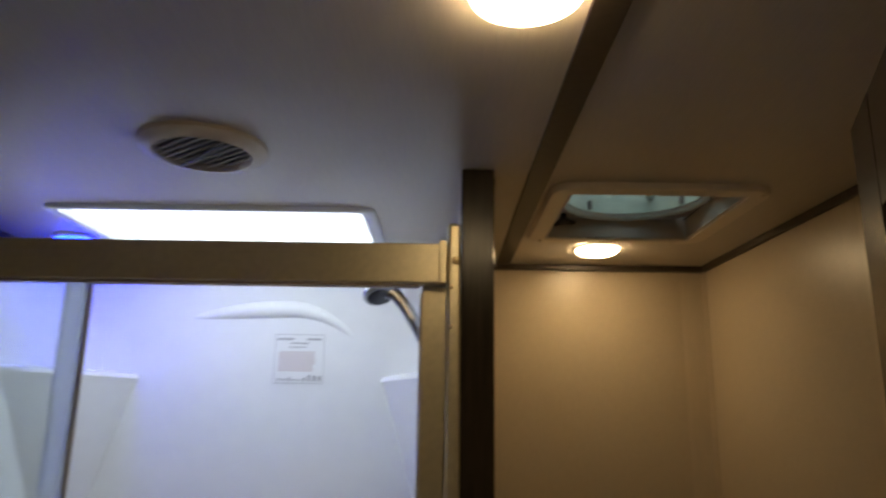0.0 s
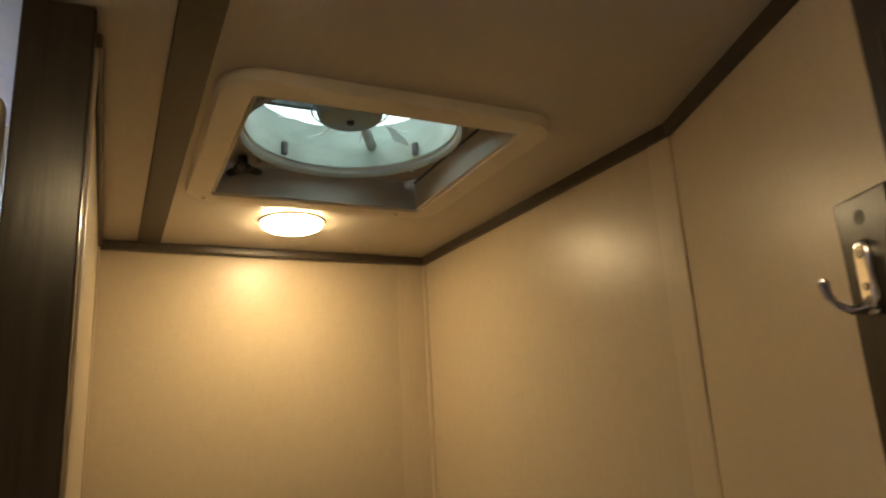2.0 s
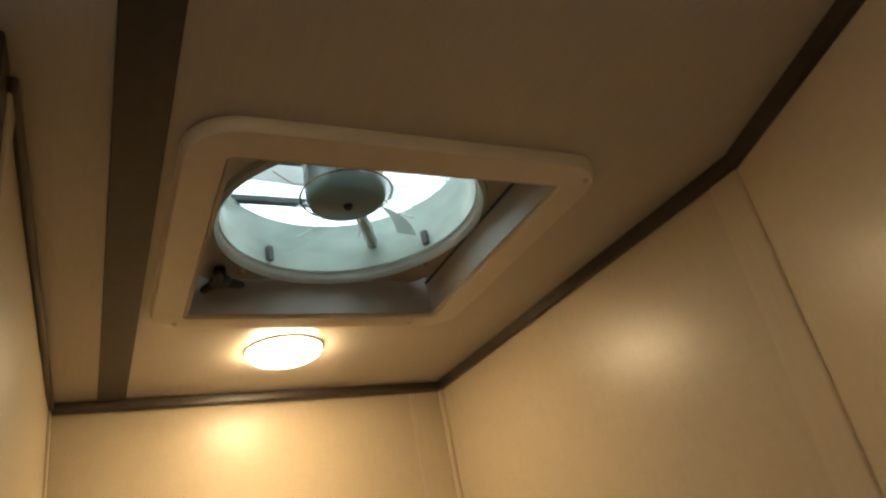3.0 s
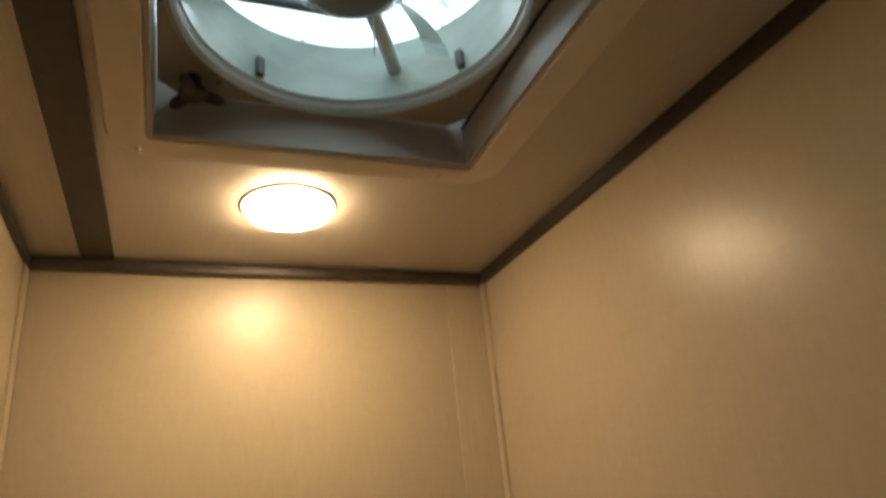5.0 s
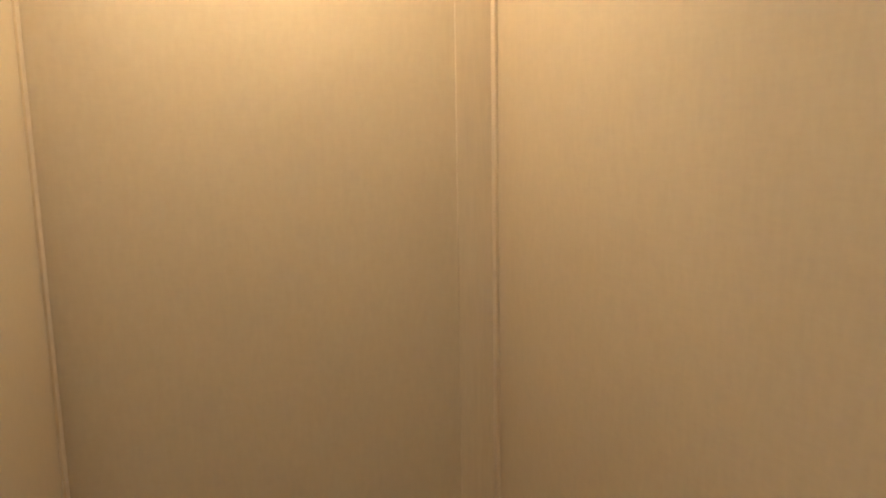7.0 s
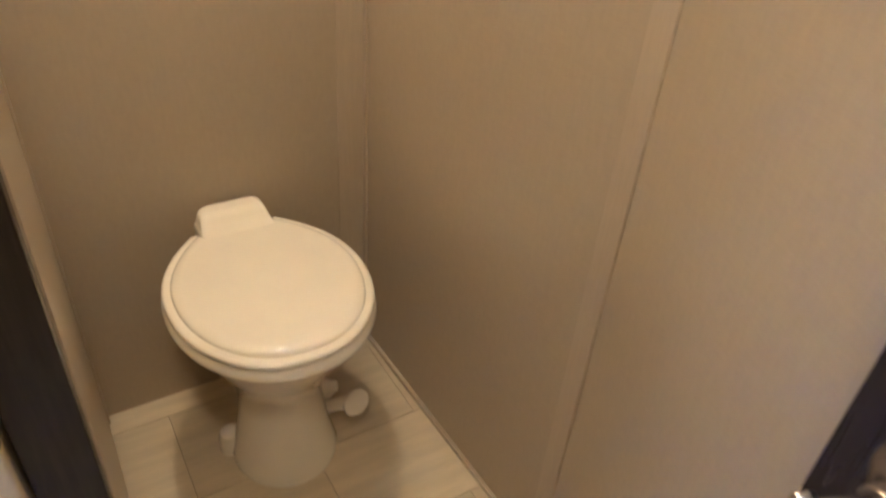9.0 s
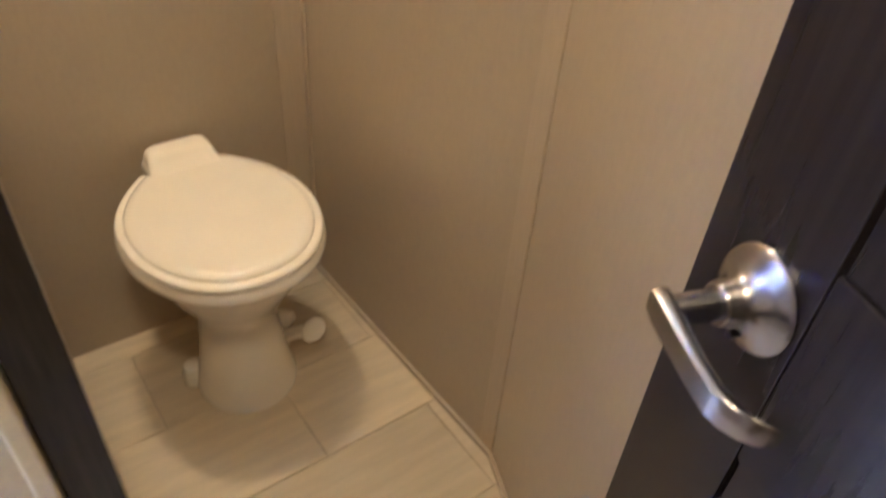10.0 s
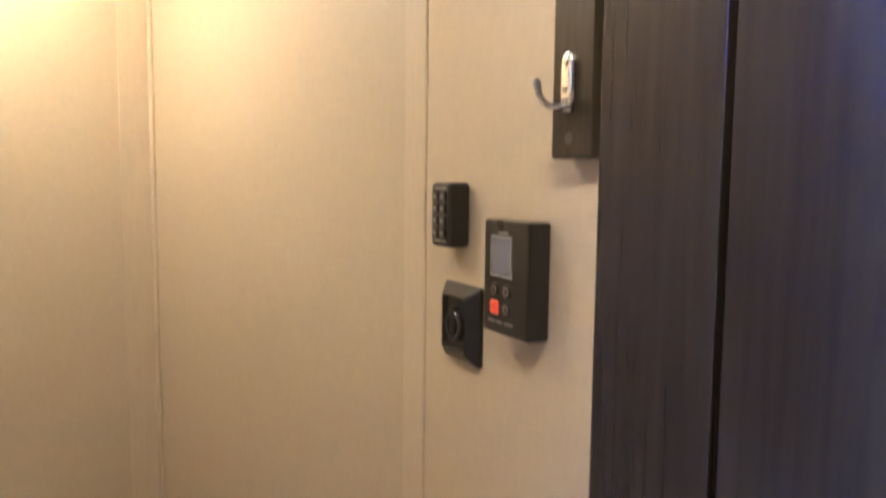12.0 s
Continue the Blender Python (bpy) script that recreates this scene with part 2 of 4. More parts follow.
def setting(name, bm, mat, label, category):
    return tagged(part(name, bm, mat), label, category, kind="structure")


def block(x0, x1, y0, y1, z0, z1, bevel=0.0, segments=2, bm=None):
    bm = bm or bmesh.new()
    before = set(bm.verts)
    bmesh.ops.create_cube(bm, size=1.0)
    fresh = [v for v in bm.verts if v not in before]
    for v in fresh:
        v.co = ((x0 + x1) / 2 + v.co.x * (x1 - x0), (y0 + y1) / 2 + v.co.y * (y1 - y0), (z0 + z1) / 2 + v.co.z * (z1 - z0))
    if bevel:
        edges = list({e for v in fresh for e in v.link_edges})
        bmesh.ops.bevel(bm, geom=edges, offset=bevel, segments=segments, profile=0.5, affect="EDGES")
    return bm


def loft(rings, bm=None, caps=True):
    """A skin through rings of points, closed at both ends."""
    bm = bm or bmesh.new()
    rows = [[bm.verts.new(p) for p in ring] for ring in rings]
    n = len(rows[0])
    for a, b in zip(rows, rows[1:]):
        for i in range(n):
            bm.faces.new((a[i], a[(i + 1) % n], b[(i + 1) % n], b[i]))
    if caps:
        bm.faces.new(rows[0][::-1])
        bm.faces.new(rows[-1])
    return bm


def circle(cx, cy, z, rx, ry=None, n=32):
    ry = rx if ry is None else ry
    return [(cx + rx * math.sin(2 * math.pi * i / n), cy + ry * math.cos(2 * math.pi * i / n), z) for i in range(n)]


def lathe(cx, cy, profile, n=32, bm=None, caps=True):
    return loft([circle(cx, cy, z, r, n=n) for r, z in profile], bm, caps)


def ring_of(cx, cy, profile, n=40, bm=None):
    """A closed profile of (radius, height) swept round an upright axis."""
    bm = bm or bmesh.new()
    rows = [[bm.verts.new(p) for p in circle(cx, cy, z, r, n=n)] for r, z in profile]
    for a, b in zip(rows, rows[1:] + rows[:1]):
        for i in range(n):
            bm.faces.new((a[i], a[(i + 1) % n], b[(i + 1) % n], b[i]))
    return bm


def tube(points, radius, n=12, bm=None, flat=1.0):
    """A rod along points; radius one number or one for each point."""
    points = [Vector(p) for p in points]
    radii = radius if isinstance(radius, (list, tuple)) else [radius] * len(points)
    rings = []
    for i, p in enumerate(points):
        way = (points[min(i + 1, len(points) - 1)] - points[max(i - 1, 0)]).normalized()
        side = way.cross(Vector((0, 0, 1)))
        side = side.normalized() if side.length > 1e-3 else Vector((1, 0, 0))
        top = side.cross(way).normalized()
        rings.append([p + (side * math.cos(2 * math.pi * k / n) * flat + top * math.sin(2 * math.pi * k / n)) * radii[i] for k in range(n)])
    return loft(rings, bm)


def prism(outline, z0, z1, bevel=0.0, bm=None):
    """An upright prism over a plan outline."""
    bm = loft([[(x, y, z0) for x, y in outline], [(x, y, z1) for x, y in outline]], bm)
    if bevel:
        bmesh.ops.bevel(bm, geom=list(bm.edges), offset=bevel, segments=2, profile=0.5, affect="EDGES")
    return bm


def rounded(x0, x1, y0, y1, r, n=6):
    """A rectangle's outline with round corners."""
    out = []
    for cx, cy, a0 in ((x1 - r, y1 - r, 0), (x0 + r, y1 - r, 90), (x0 + r, y0 + r, 180), (x1 - r, y0 + r, 270)):
        for i in range(n + 1):
            a = radians(a0 + 90 * i / n)
            out.append((cx + r * math.cos(a), cy + r * math.sin(a)))
    return out


def frame_ring(outer, inner, z0, z1, lip=0.003):
    """A flat frame between two outlines of equal count, with a softened lower edge."""
    def shrink(line, k):
        cx, cy = sum(p[0] for p in line) / len(line), sum(p[1] for p in line) / len(line)
        return [(cx + (x - cx) * k, cy + (y - cy) * k) for x, y in line]
    bm = bmesh.new()
    profile = [(outer, z1), (outer, z0 + lip), (shrink(outer, 0.985), z0), (shrink(inner, 1.015), z0), (inner, z0 + lip), (inner, z1)]
    rows = [[bm.verts.new((x, y, z)) for x, y in line] for line, z in profile]
    n = len(outer)
    for a, b in zip(rows, rows[1:] + rows[:1]):
        for i in range(n):
            bm.faces.new((a[i], a[(i + 1) % n], b[(i + 1) % n], b[i]))
    return bm


# Walls, floor and ceiling
setting("wall_back", block(LEFT_X - 0.06, 0.78, 0.0, 0.06, -0.05, H + 0.06), WALLPAPER, "beige textured wallpaper wall behind the toilet", "wall")
setting("wall_partition", block(-0.052, 0.0, POST_Y + 0.022, 0.0, 0.0, H), WALLPAPER, "beige papered partition between toilet alcove and shower", "wall")
b2 = (BEND.x, BEND.y)
end2 = BEND + ALONG * 1.13
setting("wall_right", prism([(W, 0.0), b2, (b2[0] + 0.12, b2[1]), (W + 0.14, 0.0)], -0.05, H + 0.06), WALLPAPER, "beige textured wallpaper wall beside the toilet", "wall")
setting("wall_angled", prism([b2, (end2.x, end2.y), (end2.x + 0.5, end2.y), (b2[0] + 0.118, b2[1] - 0.002)], -0.05, H + 0.06), WALLPAPER, "beige textured wallpaper wall at a slant behind the open door", "wall")
setting("wall_left", block(LEFT_X - 0.06, LEFT_X, -3.0, 0.0, -0.05, H + 0.06), WALLPAPER, "plain beige side wall", "wall")
bm = block(LEFT_X, -0.48, ENTRY_Y - 0.06, ENTRY_Y, 0.0, H)
block(0.20, 0.70, ENTRY_Y - 0.06, ENTRY_Y - 0.001, 0.0, H, bm=bm)
block(-0.48, 0.20, ENTRY_Y - 0.06, ENTRY_Y, 1.93, H, bm=bm)
setting("wall_entry", bm, WALLPAPER, "beige wall with the bathroom doorway", "wall")
setting("wall_hall_right", block(0.70, 0.76, -3.0, ENTRY_Y - 0.002, -0.05, H + 0.06), WALLPAPER, "plain beige hall wall", "wall")
setting("wall_hall_end", block(LEFT_X - 0.06, 0.76, -3.06, -3.0, -0.05, H + 0.06), WALLPAPER, "plain beige wall at the end of the hall", "wall")

VENT = (0.152, 0.482, -0.684, -0.354)
SKYLIGHT = (-0.90, -0.25, -0.525, -0.14)


def holed_slab(x0, x1, y0, y1, z0, z1, holes):
    """A slab with rectangular holes, cut as a grid of cells."""
    xs = sorted({x0, x1, *[v for h in holes for v in h[:2]]})
    ys = sorted({y0, y1, *[v for h in holes for v in h[2:]]})
    bm = bmesh.new()
    inside = lambda x, y: any(h[0] < x < h[1] and h[2] < y < h[3] for h in holes)
    grid = {}
    def corner(i, j, z):
        return grid.setdefault((i, j, z), bm.verts.new((xs[i], ys[j], z)) if (i, j, z) not in grid else None)
    solid = {(i, j) for i in range(len(xs) - 1) for j in range(len(ys) - 1) if not inside((xs[i] + xs[i + 1]) / 2, (ys[j] + ys[j + 1]) / 2)}
    for i, j in solid:
        for z in (z0, z1):
            bm.faces.new([corner(*c, z) for c in ((i, j), (i + 1, j), (i + 1, j + 1), (i, j + 1))])
        for (di, dj), (a, b) in {(-1, 0): ((i, j), (i, j + 1)), (1, 0): ((i + 1, j), (i + 1, j + 1)), (0, -1): ((i, j), (i + 1, j)), (0, 1): ((i, j + 1), (i + 1, j + 1))}.items():
            if (i + di, j + dj) not in solid:
                bm.faces.new([corner(*a, z0), corner(*b, z0), corner(*b, z1), corner(*a, z1)])
    return bm


setting("ceiling", holed_slab(LEFT_X, 0.80, -3.0, 0.0, H, H + 0.045, [VENT, SKYLIGHT]), PANEL, "pale satin ceiling panels with a fine grain", "ceiling")
setting("sky_backdrop", block(-6, 6, -6, 6, 5.0, 5.05), OVERCAST, "bright overcast sky above the roof", "sky")

# Dark trim
setting("trim_back", block(0.0, W, -0.018, 0.0, H - 0.017, H, 0.004), DARK_TRIM, "dark wooden moulding along the ceiling edge", "trim")
side = (Vector((BEND.x, BEND.y, 0)) - Vector((W, 0, 0))).normalized()
setting("trim_right", prism([(W, -0.001), b2, (b2[0] - 0.009, b2[1] + 0.003), (W - 0.009, -0.018)], H - 0.017, H), DARK_TRIM, "dark wooden moulding along the ceiling edge", "trim")
q2 = end2 + OUT * 0.009
setting("trim_angled", prism([b2, (end2.x, end2.y), (q2.x, q2.y), (b2[0] - 0.0086, b2[1] + 0.002)], H - 0.017, H), DARK_TRIM, "dark wooden moulding along the ceiling edge", "trim")
setting("trim_partition", block(0.0, 0.007, POST_Y + 0.024, -0.019, H - 0.016, H, 0.003), DARK_TRIM, "dark wooden moulding along the ceiling edge", "trim")
setting("trim_ceiling_strip", block(0.064, 0.104, ENTRY_Y, -0.018, H - 0.005, H, 0.002), DARK_TRIM, "flat dark wooden strip across the ceiling joint", "trim")
setting("trim_post", block(-0.053, 0.002, POST_Y - 0.018, POST_Y + 0.022, 0.0, H, 0.003), DARK_WOOD, "dark stained wooden post capping the partition's end", "trim")
setting("trim_shower_edge", block(LEFT_X, LEFT_X + 0.02, ENTRY_Y, -0.002, H - 0.017, H, 0.004), DARK_TRIM, "dark wooden moulding along the ceiling edge", "trim")

# Battens, shoe mouldings and joints
setting("batten_back", block(0.583, W - 0.001, -0.003, 0.0, 0.0, H - 0.017, 0.001), BATTEN, "flat beige batten over the wall joint", "trim")


def strip_on_right(name, a, b, thick, z0, z1, mat, label):
    """A strip on the right wall from a to b metres off the back wall."""
    base = Vector((W, 0, 0))
    out = Vector((side.y, -side.x, 0))
    p, q = base + side * a, base + side * b
    return setting(name, prism([(p.x, p.y), (q.x, q.y), (q.x + out.x * thick, q.y + out.y * thick), (p.x + out.x * thick, p.y + out.y * thick)], z0, z1, min(thick, b - a) * 0.25), mat, label, "trim")


LONG = 0.752
strip_on_right("corner_batten", 0.0035, 0.017, 0.006, 0.012, H - 0.017, BATTEN, "narrow beige corner bead")
strip_on_right("batten_bend", LONG - 0.040, LONG - 0.0025, 0.0022, 0.012, H - 0.017, BATTEN, "flat beige batten beside the wall bend")
strip_on_right("joint_bend", LONG - 0.0025, LONG - 0.0003, 0.0018, 0.012, H - 0.017, JOINT, "thin dark joint at the wall bend")
strip_on_right("shoe_moulding_right", 0.0, LONG, 0.010, 0.0, 0.014, BATTEN, "slim beige shoe moulding along the floor")
q3 = end2 + OUT * 0.010
setting("shoe_moulding_angled", prism([b2, (end2.x, end2.y), (q3.x, q3.y), (b2[0] - 0.010, b2[1] + 0.002)], 0.0, 0.014, 0.002), BATTEN, "slim beige shoe moulding along the floor", "trim")
setting("partition_batten", block(0.0, 0.004, -0.028, -0.003, 0.0, H - 0.017, 0.001), BATTEN, "narrow beige corner bead", "trim")
setting("post_bead", block(0.0, 0.004, POST_Y + 0.0225, POST_Y + 0.05, 0.0, H - 0.017, 0.001), BATTEN, "narrow beige bead behind the post", "trim")


def lamp_fixture(x, y, r, lens, d, label):
    """A round ceiling lamp: bezel ring and lit lens, domed to depth d."""
    lamp = thing("ceiling_light", label, "ceiling light", pose(x, y, H), "round ceiling lights")
    part("bezel", ring_of(0, 0, [(r + 0.0040, 0.0), (r + 0.0032, -0.0024), (r + 0.0016, -0.0036), (r - 0.001, -0.0030), (r - 0.001, 0.0)]), CREAM, lamp, "cream plastic ring")
    part("lens", lathe(0, 0, [(r - 0.0018, -0.001), (r - 0.0012, -0.18 * d), (r * 0.94, -0.53 * d), (r * 0.77, -0.78 * d), (r * 0.47, -0.94 * d), (r * 0.1, -d)]), lens, lamp, "lit frosted lens")
    return lamp


lamp_fixture(0.306, -0.208, 0.054, LENS, 0.0185, "round warm white ceiling light, switched on, above the toilet")
lamp_fixture(-0.006, -1.312, 0.060, HALL_LENS, 0.024, "round warm white ceiling light, switched on, inside the doorway")


def roof_vent():
    x0, x1, y0, y1 = VENT
    cx, cy = (x0 + x1) / 2, (y0 + y1) / 2
    vent = thing("roof_vent_fan", "cream framed roof vent with a clear fan, in the ceiling", "roof vent")
    outer = rounded(0.114, 0.522, -0.724, -0.316, 0.045)
    inner = rounded(x0, x1, y0, y1, 0.008)
    part("trim_ring", frame_ring(outer, inner, H - 0.013, H, 0.005), CREAM, vent, "cream plastic trim frame")
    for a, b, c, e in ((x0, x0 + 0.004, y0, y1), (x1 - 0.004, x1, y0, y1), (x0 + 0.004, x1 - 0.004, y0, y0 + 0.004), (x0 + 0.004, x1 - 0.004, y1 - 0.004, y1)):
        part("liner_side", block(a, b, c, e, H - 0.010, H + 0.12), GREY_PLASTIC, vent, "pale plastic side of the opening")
    z = H + 0.037
    r = 0.148
    plate = bmesh.new()
    n = 48
    ring, box, ring2, box2 = [], [], [], []
    for i in range(n):
        a = 2 * math.pi * (i + 0.5) / n
        c, s = math.cos(a), math.sin(a)
        k = 0.159 / max(abs(c), abs(s))
        for line, px, py, pz in ((ring, r * c, r * s, z), (box, k * c, k * s, z), (ring2, r * c, r * s, z + 0.006), (box2, k * c, k * s, z + 0.006)):
            line.append(plate.verts.new((cx + px, cy + py, pz)))
    for i in range(n):
        j = (i + 1) % n
        for a, b in ((ring, box), (box, box2), (box2, ring2), (ring2, ring)):
            plate.faces.new((a[i], a[j], b[j], b[i]))
    part("fan_plate", plate, GREY_PLASTIC, vent, "pale grey square plate with a round opening")
    part("fan_rim", ring_of(cx, cy, [(r + 0.010, z), (r + 0.008, z - 0.006), (r + 0.003, z - 0.009), (r - 0.001, z - 0.004), (r - 0.001, z)], 56), RIM_PLASTIC, vent, "pale rounded rim")
    part("fan_shroud", ring_of(cx, cy, [(r, z + 0.0065), (r, z + 0.075), (r - 0.003, z + 0.075), (r - 0.003, z + 0.0065)], 56), TEAL_PLASTIC, vent, "pale teal round shroud")
    for deg in (29, 118, 209, 298):
        a = radians(deg)
        m = Matrix.Translation((cx + (r - 0.009) * math.cos(a), cy + (r - 0.009) * math.sin(a), z + 0.018))
        clip = block(-0.001, 0.006, -0.0042, 0.0042, -0.008, 0.012, 0.0015)
        bmesh.ops.transform(clip, matrix=m @ Matrix.Rotation(a, 4, "Z"), verts=clip.verts)
        part("clip", clip, DUCT_GREY, vent, "small grey clip")
    for deg in (37, 128):
        a = radians(deg)
        part("boss", lathe(cx + 0.166 * math.cos(a), cy + 0.166 * math.sin(a), [(0.005, z), (0.0045, z - 0.006), (0.002, z - 0.008)], 14), GREY_PLASTIC, vent, "small pale boss")
    # black strip draws the shade in the gap between plate and liner
    part("gap_shade", block(x1 - 0.0075, x1 - 0.0045, y0 + 0.006, y1 - 0.006, z - 0.0035, z - 0.0005, 0.001), BLACK_PLASTIC, vent, "dark strip standing in for the shaded gap beside the plate")
    mx, my = cx - 0.005, cy - 0.005
    hub = part("motor", lathe(mx, my, [(0.006, z + 0.027), (0.013, z + 0.028), (0.017, z + 0.032), (0.018, z + 0.040), (0.018, z + 0.058), (0.046, z + 0.060), (0.047, z + 0.092), (0.030, z + 0.096)]), MOTOR_GREY, vent, "grey fan motor")
    cup = part("fan_hub", ring_of(mx, my, [(0.006, z + 0.014), (0.034, z + 0.0145), (0.043, z + 0.019), (0.0465, z + 0.027), (0.0465, z + 0.057), (0.0445, z + 0.057), (0.0445, z + 0.028), (0.041, z + 0.0215), (0.033, z + 0.0168), (0.006, z + 0.0163)], 48), CLEAR_HUB, vent, "clear plastic fan hub")
    for i in range(14):
        a = 2 * math.pi * i / 14
        rib = block(0.0200, 0.0440, -0.0006, 0.0006, 0.024, 0.056)
        bmesh.ops.transform(rib, matrix=Matrix.Translation((mx, my, z)) @ Matrix.Rotation(a, 4, "Z"), verts=rib.verts)
        part("rib", rib, CLEAR_HUB, cup)
    for i in range(7):
        a = 2 * math.pi * (i + 0.3) / 7
        spoke = block(0.008, 0.031, -0.0009, 0.0009, 0.0172, 0.0212)
        bmesh.ops.transform(spoke, matrix=Matrix.Translation((mx, my, z)) @ Matrix.Rotation(a, 4, "Z"), verts=spoke.verts)
        part("spoke", spoke, DULL_CHROME, cup)
    part("cap", lathe(mx, my, [(0.004, z + 0.010), (0.0055, z + 0.013), (0.0055, z + 0.020)], 16), BLACK_PLASTIC, hub, "small black shaft cap")
    part("cage", ring_of(cx - 0.005, cy - 0.005, [(0.053, z + 0.027), (0.0545, z + 0.0285), (0.053, z + 0.030), (0.0515, z + 0.0285)], 32), DULL_CHROME, hub, "thin wire ring")
    for i in range(5):
        blade = bmesh.new()
        a0 = radians(72 * i + 25)
        rows = []
        for k in range(7):
            rr = 0.050 + 0.092 * k / 6
            wide = radians(16 - 5 * k / 6)
            row = []
            for j in range(5):
                a = a0 + wide * (j / 4 - 0.5) + 0.25 * k / 6
                row.append((cx + rr * math.cos(a), cy + rr * math.sin(a), z + 0.030 + 0.016 * (j / 4)))
            rows.append(row)
        top = [[blade.verts.new(p) for p in row] for row in rows]
        low = [[blade.verts.new((p[0], p[1], p[2] - 0.0015)) for p in row] for row in rows]
        for k in range(6):
            for j in range(4):
                for g in (top, low):
                    blade.faces.new((g[k][j], g[k][j + 1], g[k + 1][j + 1], g[k + 1][j]))
        part("fan_blade", blade, BLADE, vent, "clear plastic blade")
    for i in range(8):
        a = radians(45 * i + 12)
        part("guard_wire", tube([(cx + 0.048 * math.cos(a), cy + 0.048 * math.sin(a), z + 0.036), (cx + 0.075 * math.cos(a + 0.1), cy + 0.075 * math.sin(a + 0.1), z + 0.026), (cx + 0.104 * math.cos(a + 0.16), cy + 0.104 * math.sin(a + 0.16), z + 0.030)], 0.0009, 6), CHROME, vent, "thin bright wire")
    part("motor_strut", tube([(cx + 0.02, cy + 0.04, z + 0.05), (cx + 0.05, cy + 0.085, z + 0.045), (cx + 0.075, cy + 0.128, z + 0.04)], 0.008), MOTOR_GREY, vent, "dark grey strut")
    part("motor_strut", tube([(cx + 0.03, cy - 0.03, z + 0.07), (cx + 0.11, cy - 0.098, z + 0.065)], 0.006), MOTOR_GREY, vent, "dark grey strut")
    part("motor_strut", tube([(cx - 0.03, cy - 0.03, z + 0.07), (cx - 0.10, cy - 0.10, z + 0.065)], 0.006), MOTOR_GREY, vent, "dark grey strut")
    arm = block(0.188, 0.198, -0.525, -0.413, H + 0.112, H + 0.122, 0.002)
    block(0.196, 0.30, -0.522, -0.506, H + 0.112, H + 0.122, 0.002, bm=arm)
    block(0.1965, 0.315, -0.427, -0.417, H + 0.112, H + 0.122, 0.002, bm=arm)
    part("lid_bracket", arm, BRACKET, vent, "dark grey lid lifting bracket")
    knob = part("crank_knob", lathe(0.190, -0.390, [(0.007, z), (0.008, z - 0.012), (0.013, z - 0.015), (0.013, z - 0.021), (0.009, z - 0.024)], 20), BLACK_PLASTIC, vent, "black crank knob")
    for deg in (10, 130, 250):
        lobe = tube([(0.004, 0, 0), (0.014, 0, -0.001), (0.024, 0, -0.002), (0.029, 0, -0.002)], [0.0065, 0.0062, 0.0056, 0.003], 10)
        bmesh.ops.transform(lobe, matrix=Matrix.Translation((0.190, -0.390, z - 0.018)) @ Matrix.Rotation(radians(deg), 4, "Z"), verts=lobe.verts)
        part("grip", lobe, BLACK_PLASTIC, knob)
    lid = bmesh.new()
    rows = []
    for k in range(7):
        f = k / 6
        line = rounded(x0 - 0.03 + 0.19 * f ** 2.2, x1 + 0.03 - 0.19 * f ** 2.2, y0 - 0.03 + 0.19 * f ** 2.2, y1 + 0.03 - 0.19 * f ** 2.2, max(0.002, 0.03 * (1 - f) + 0.004))
        rows.append([(x, y, H + 0.125 + 0.055 * math.sin(f * math.pi / 2)) for x, y in line])
    part("lid", loft(rows, lid), DOME, vent, "clear domed lid").visible_shadow = False
    for sx, sy in ((0.143, -0.336), (0.452, -0.336), (0.503, -0.70)):
        part("screw", lathe(sx, sy, [(0.0030, H - 0.012), (0.0030, H - 0.0155), (0.0016, H - 0.0170)], 12), CREAM, vent, "small pale screw")


roof_vent()


def skylight():
    x0, x1, y0, y1 = SKYLIGHT
    light = thing("skylight", "white framed skylight bright with daylight, over the shower", "skylight")
    part("frame", frame_ring(rounded(x0 - 0.022, x1 + 0.022, y0 - 0.016, y1 + 0.022, 0.03), rounded(x0, x1, y0, y1, 0.012), H - 0.010, H, 0.004), STICKER, light, "white plastic frame")
    for a, b, c, e in ((x0, x0 + 0.004, y0, y1), (x1 - 0.004, x1, y0, y1), (x0 + 0.004, x1 - 0.004, y0, y0 + 0.004), (x0 + 0.004, x1 - 0.004, y1 - 0.004, y1)):
        part("well_side", block(a, b, c, e, H - 0.008, H + 0.07), ACRYLIC, light)
    pane = part("diffuser", block(x0 + 0.0042, x1 - 0.0042, y0 + 0.0042, y1 - 0.0042, H + 0.004, H + 0.007), MILK, light, "milky white diffuser pane")
    pane.visible_shadow = False
    rows = []
    for k in range(6):
        f = k / 5
        line = rounded(x0 - 0.02 + 0.17 * f ** 2, x1 + 0.02 - 0.17 * f ** 2, y0 - 0.02 + 0.17 * f ** 2, y1 + 0.02 - 0.17 * f ** 2, 0.03)
        rows.append([(x, y, H + 0.075 + 0.06 * math.sin(f * math.pi / 2)) for x, y in line])
    part("dome", loft(rows), DOME, light, "clear acrylic dome").visible_shadow = False


skylight()


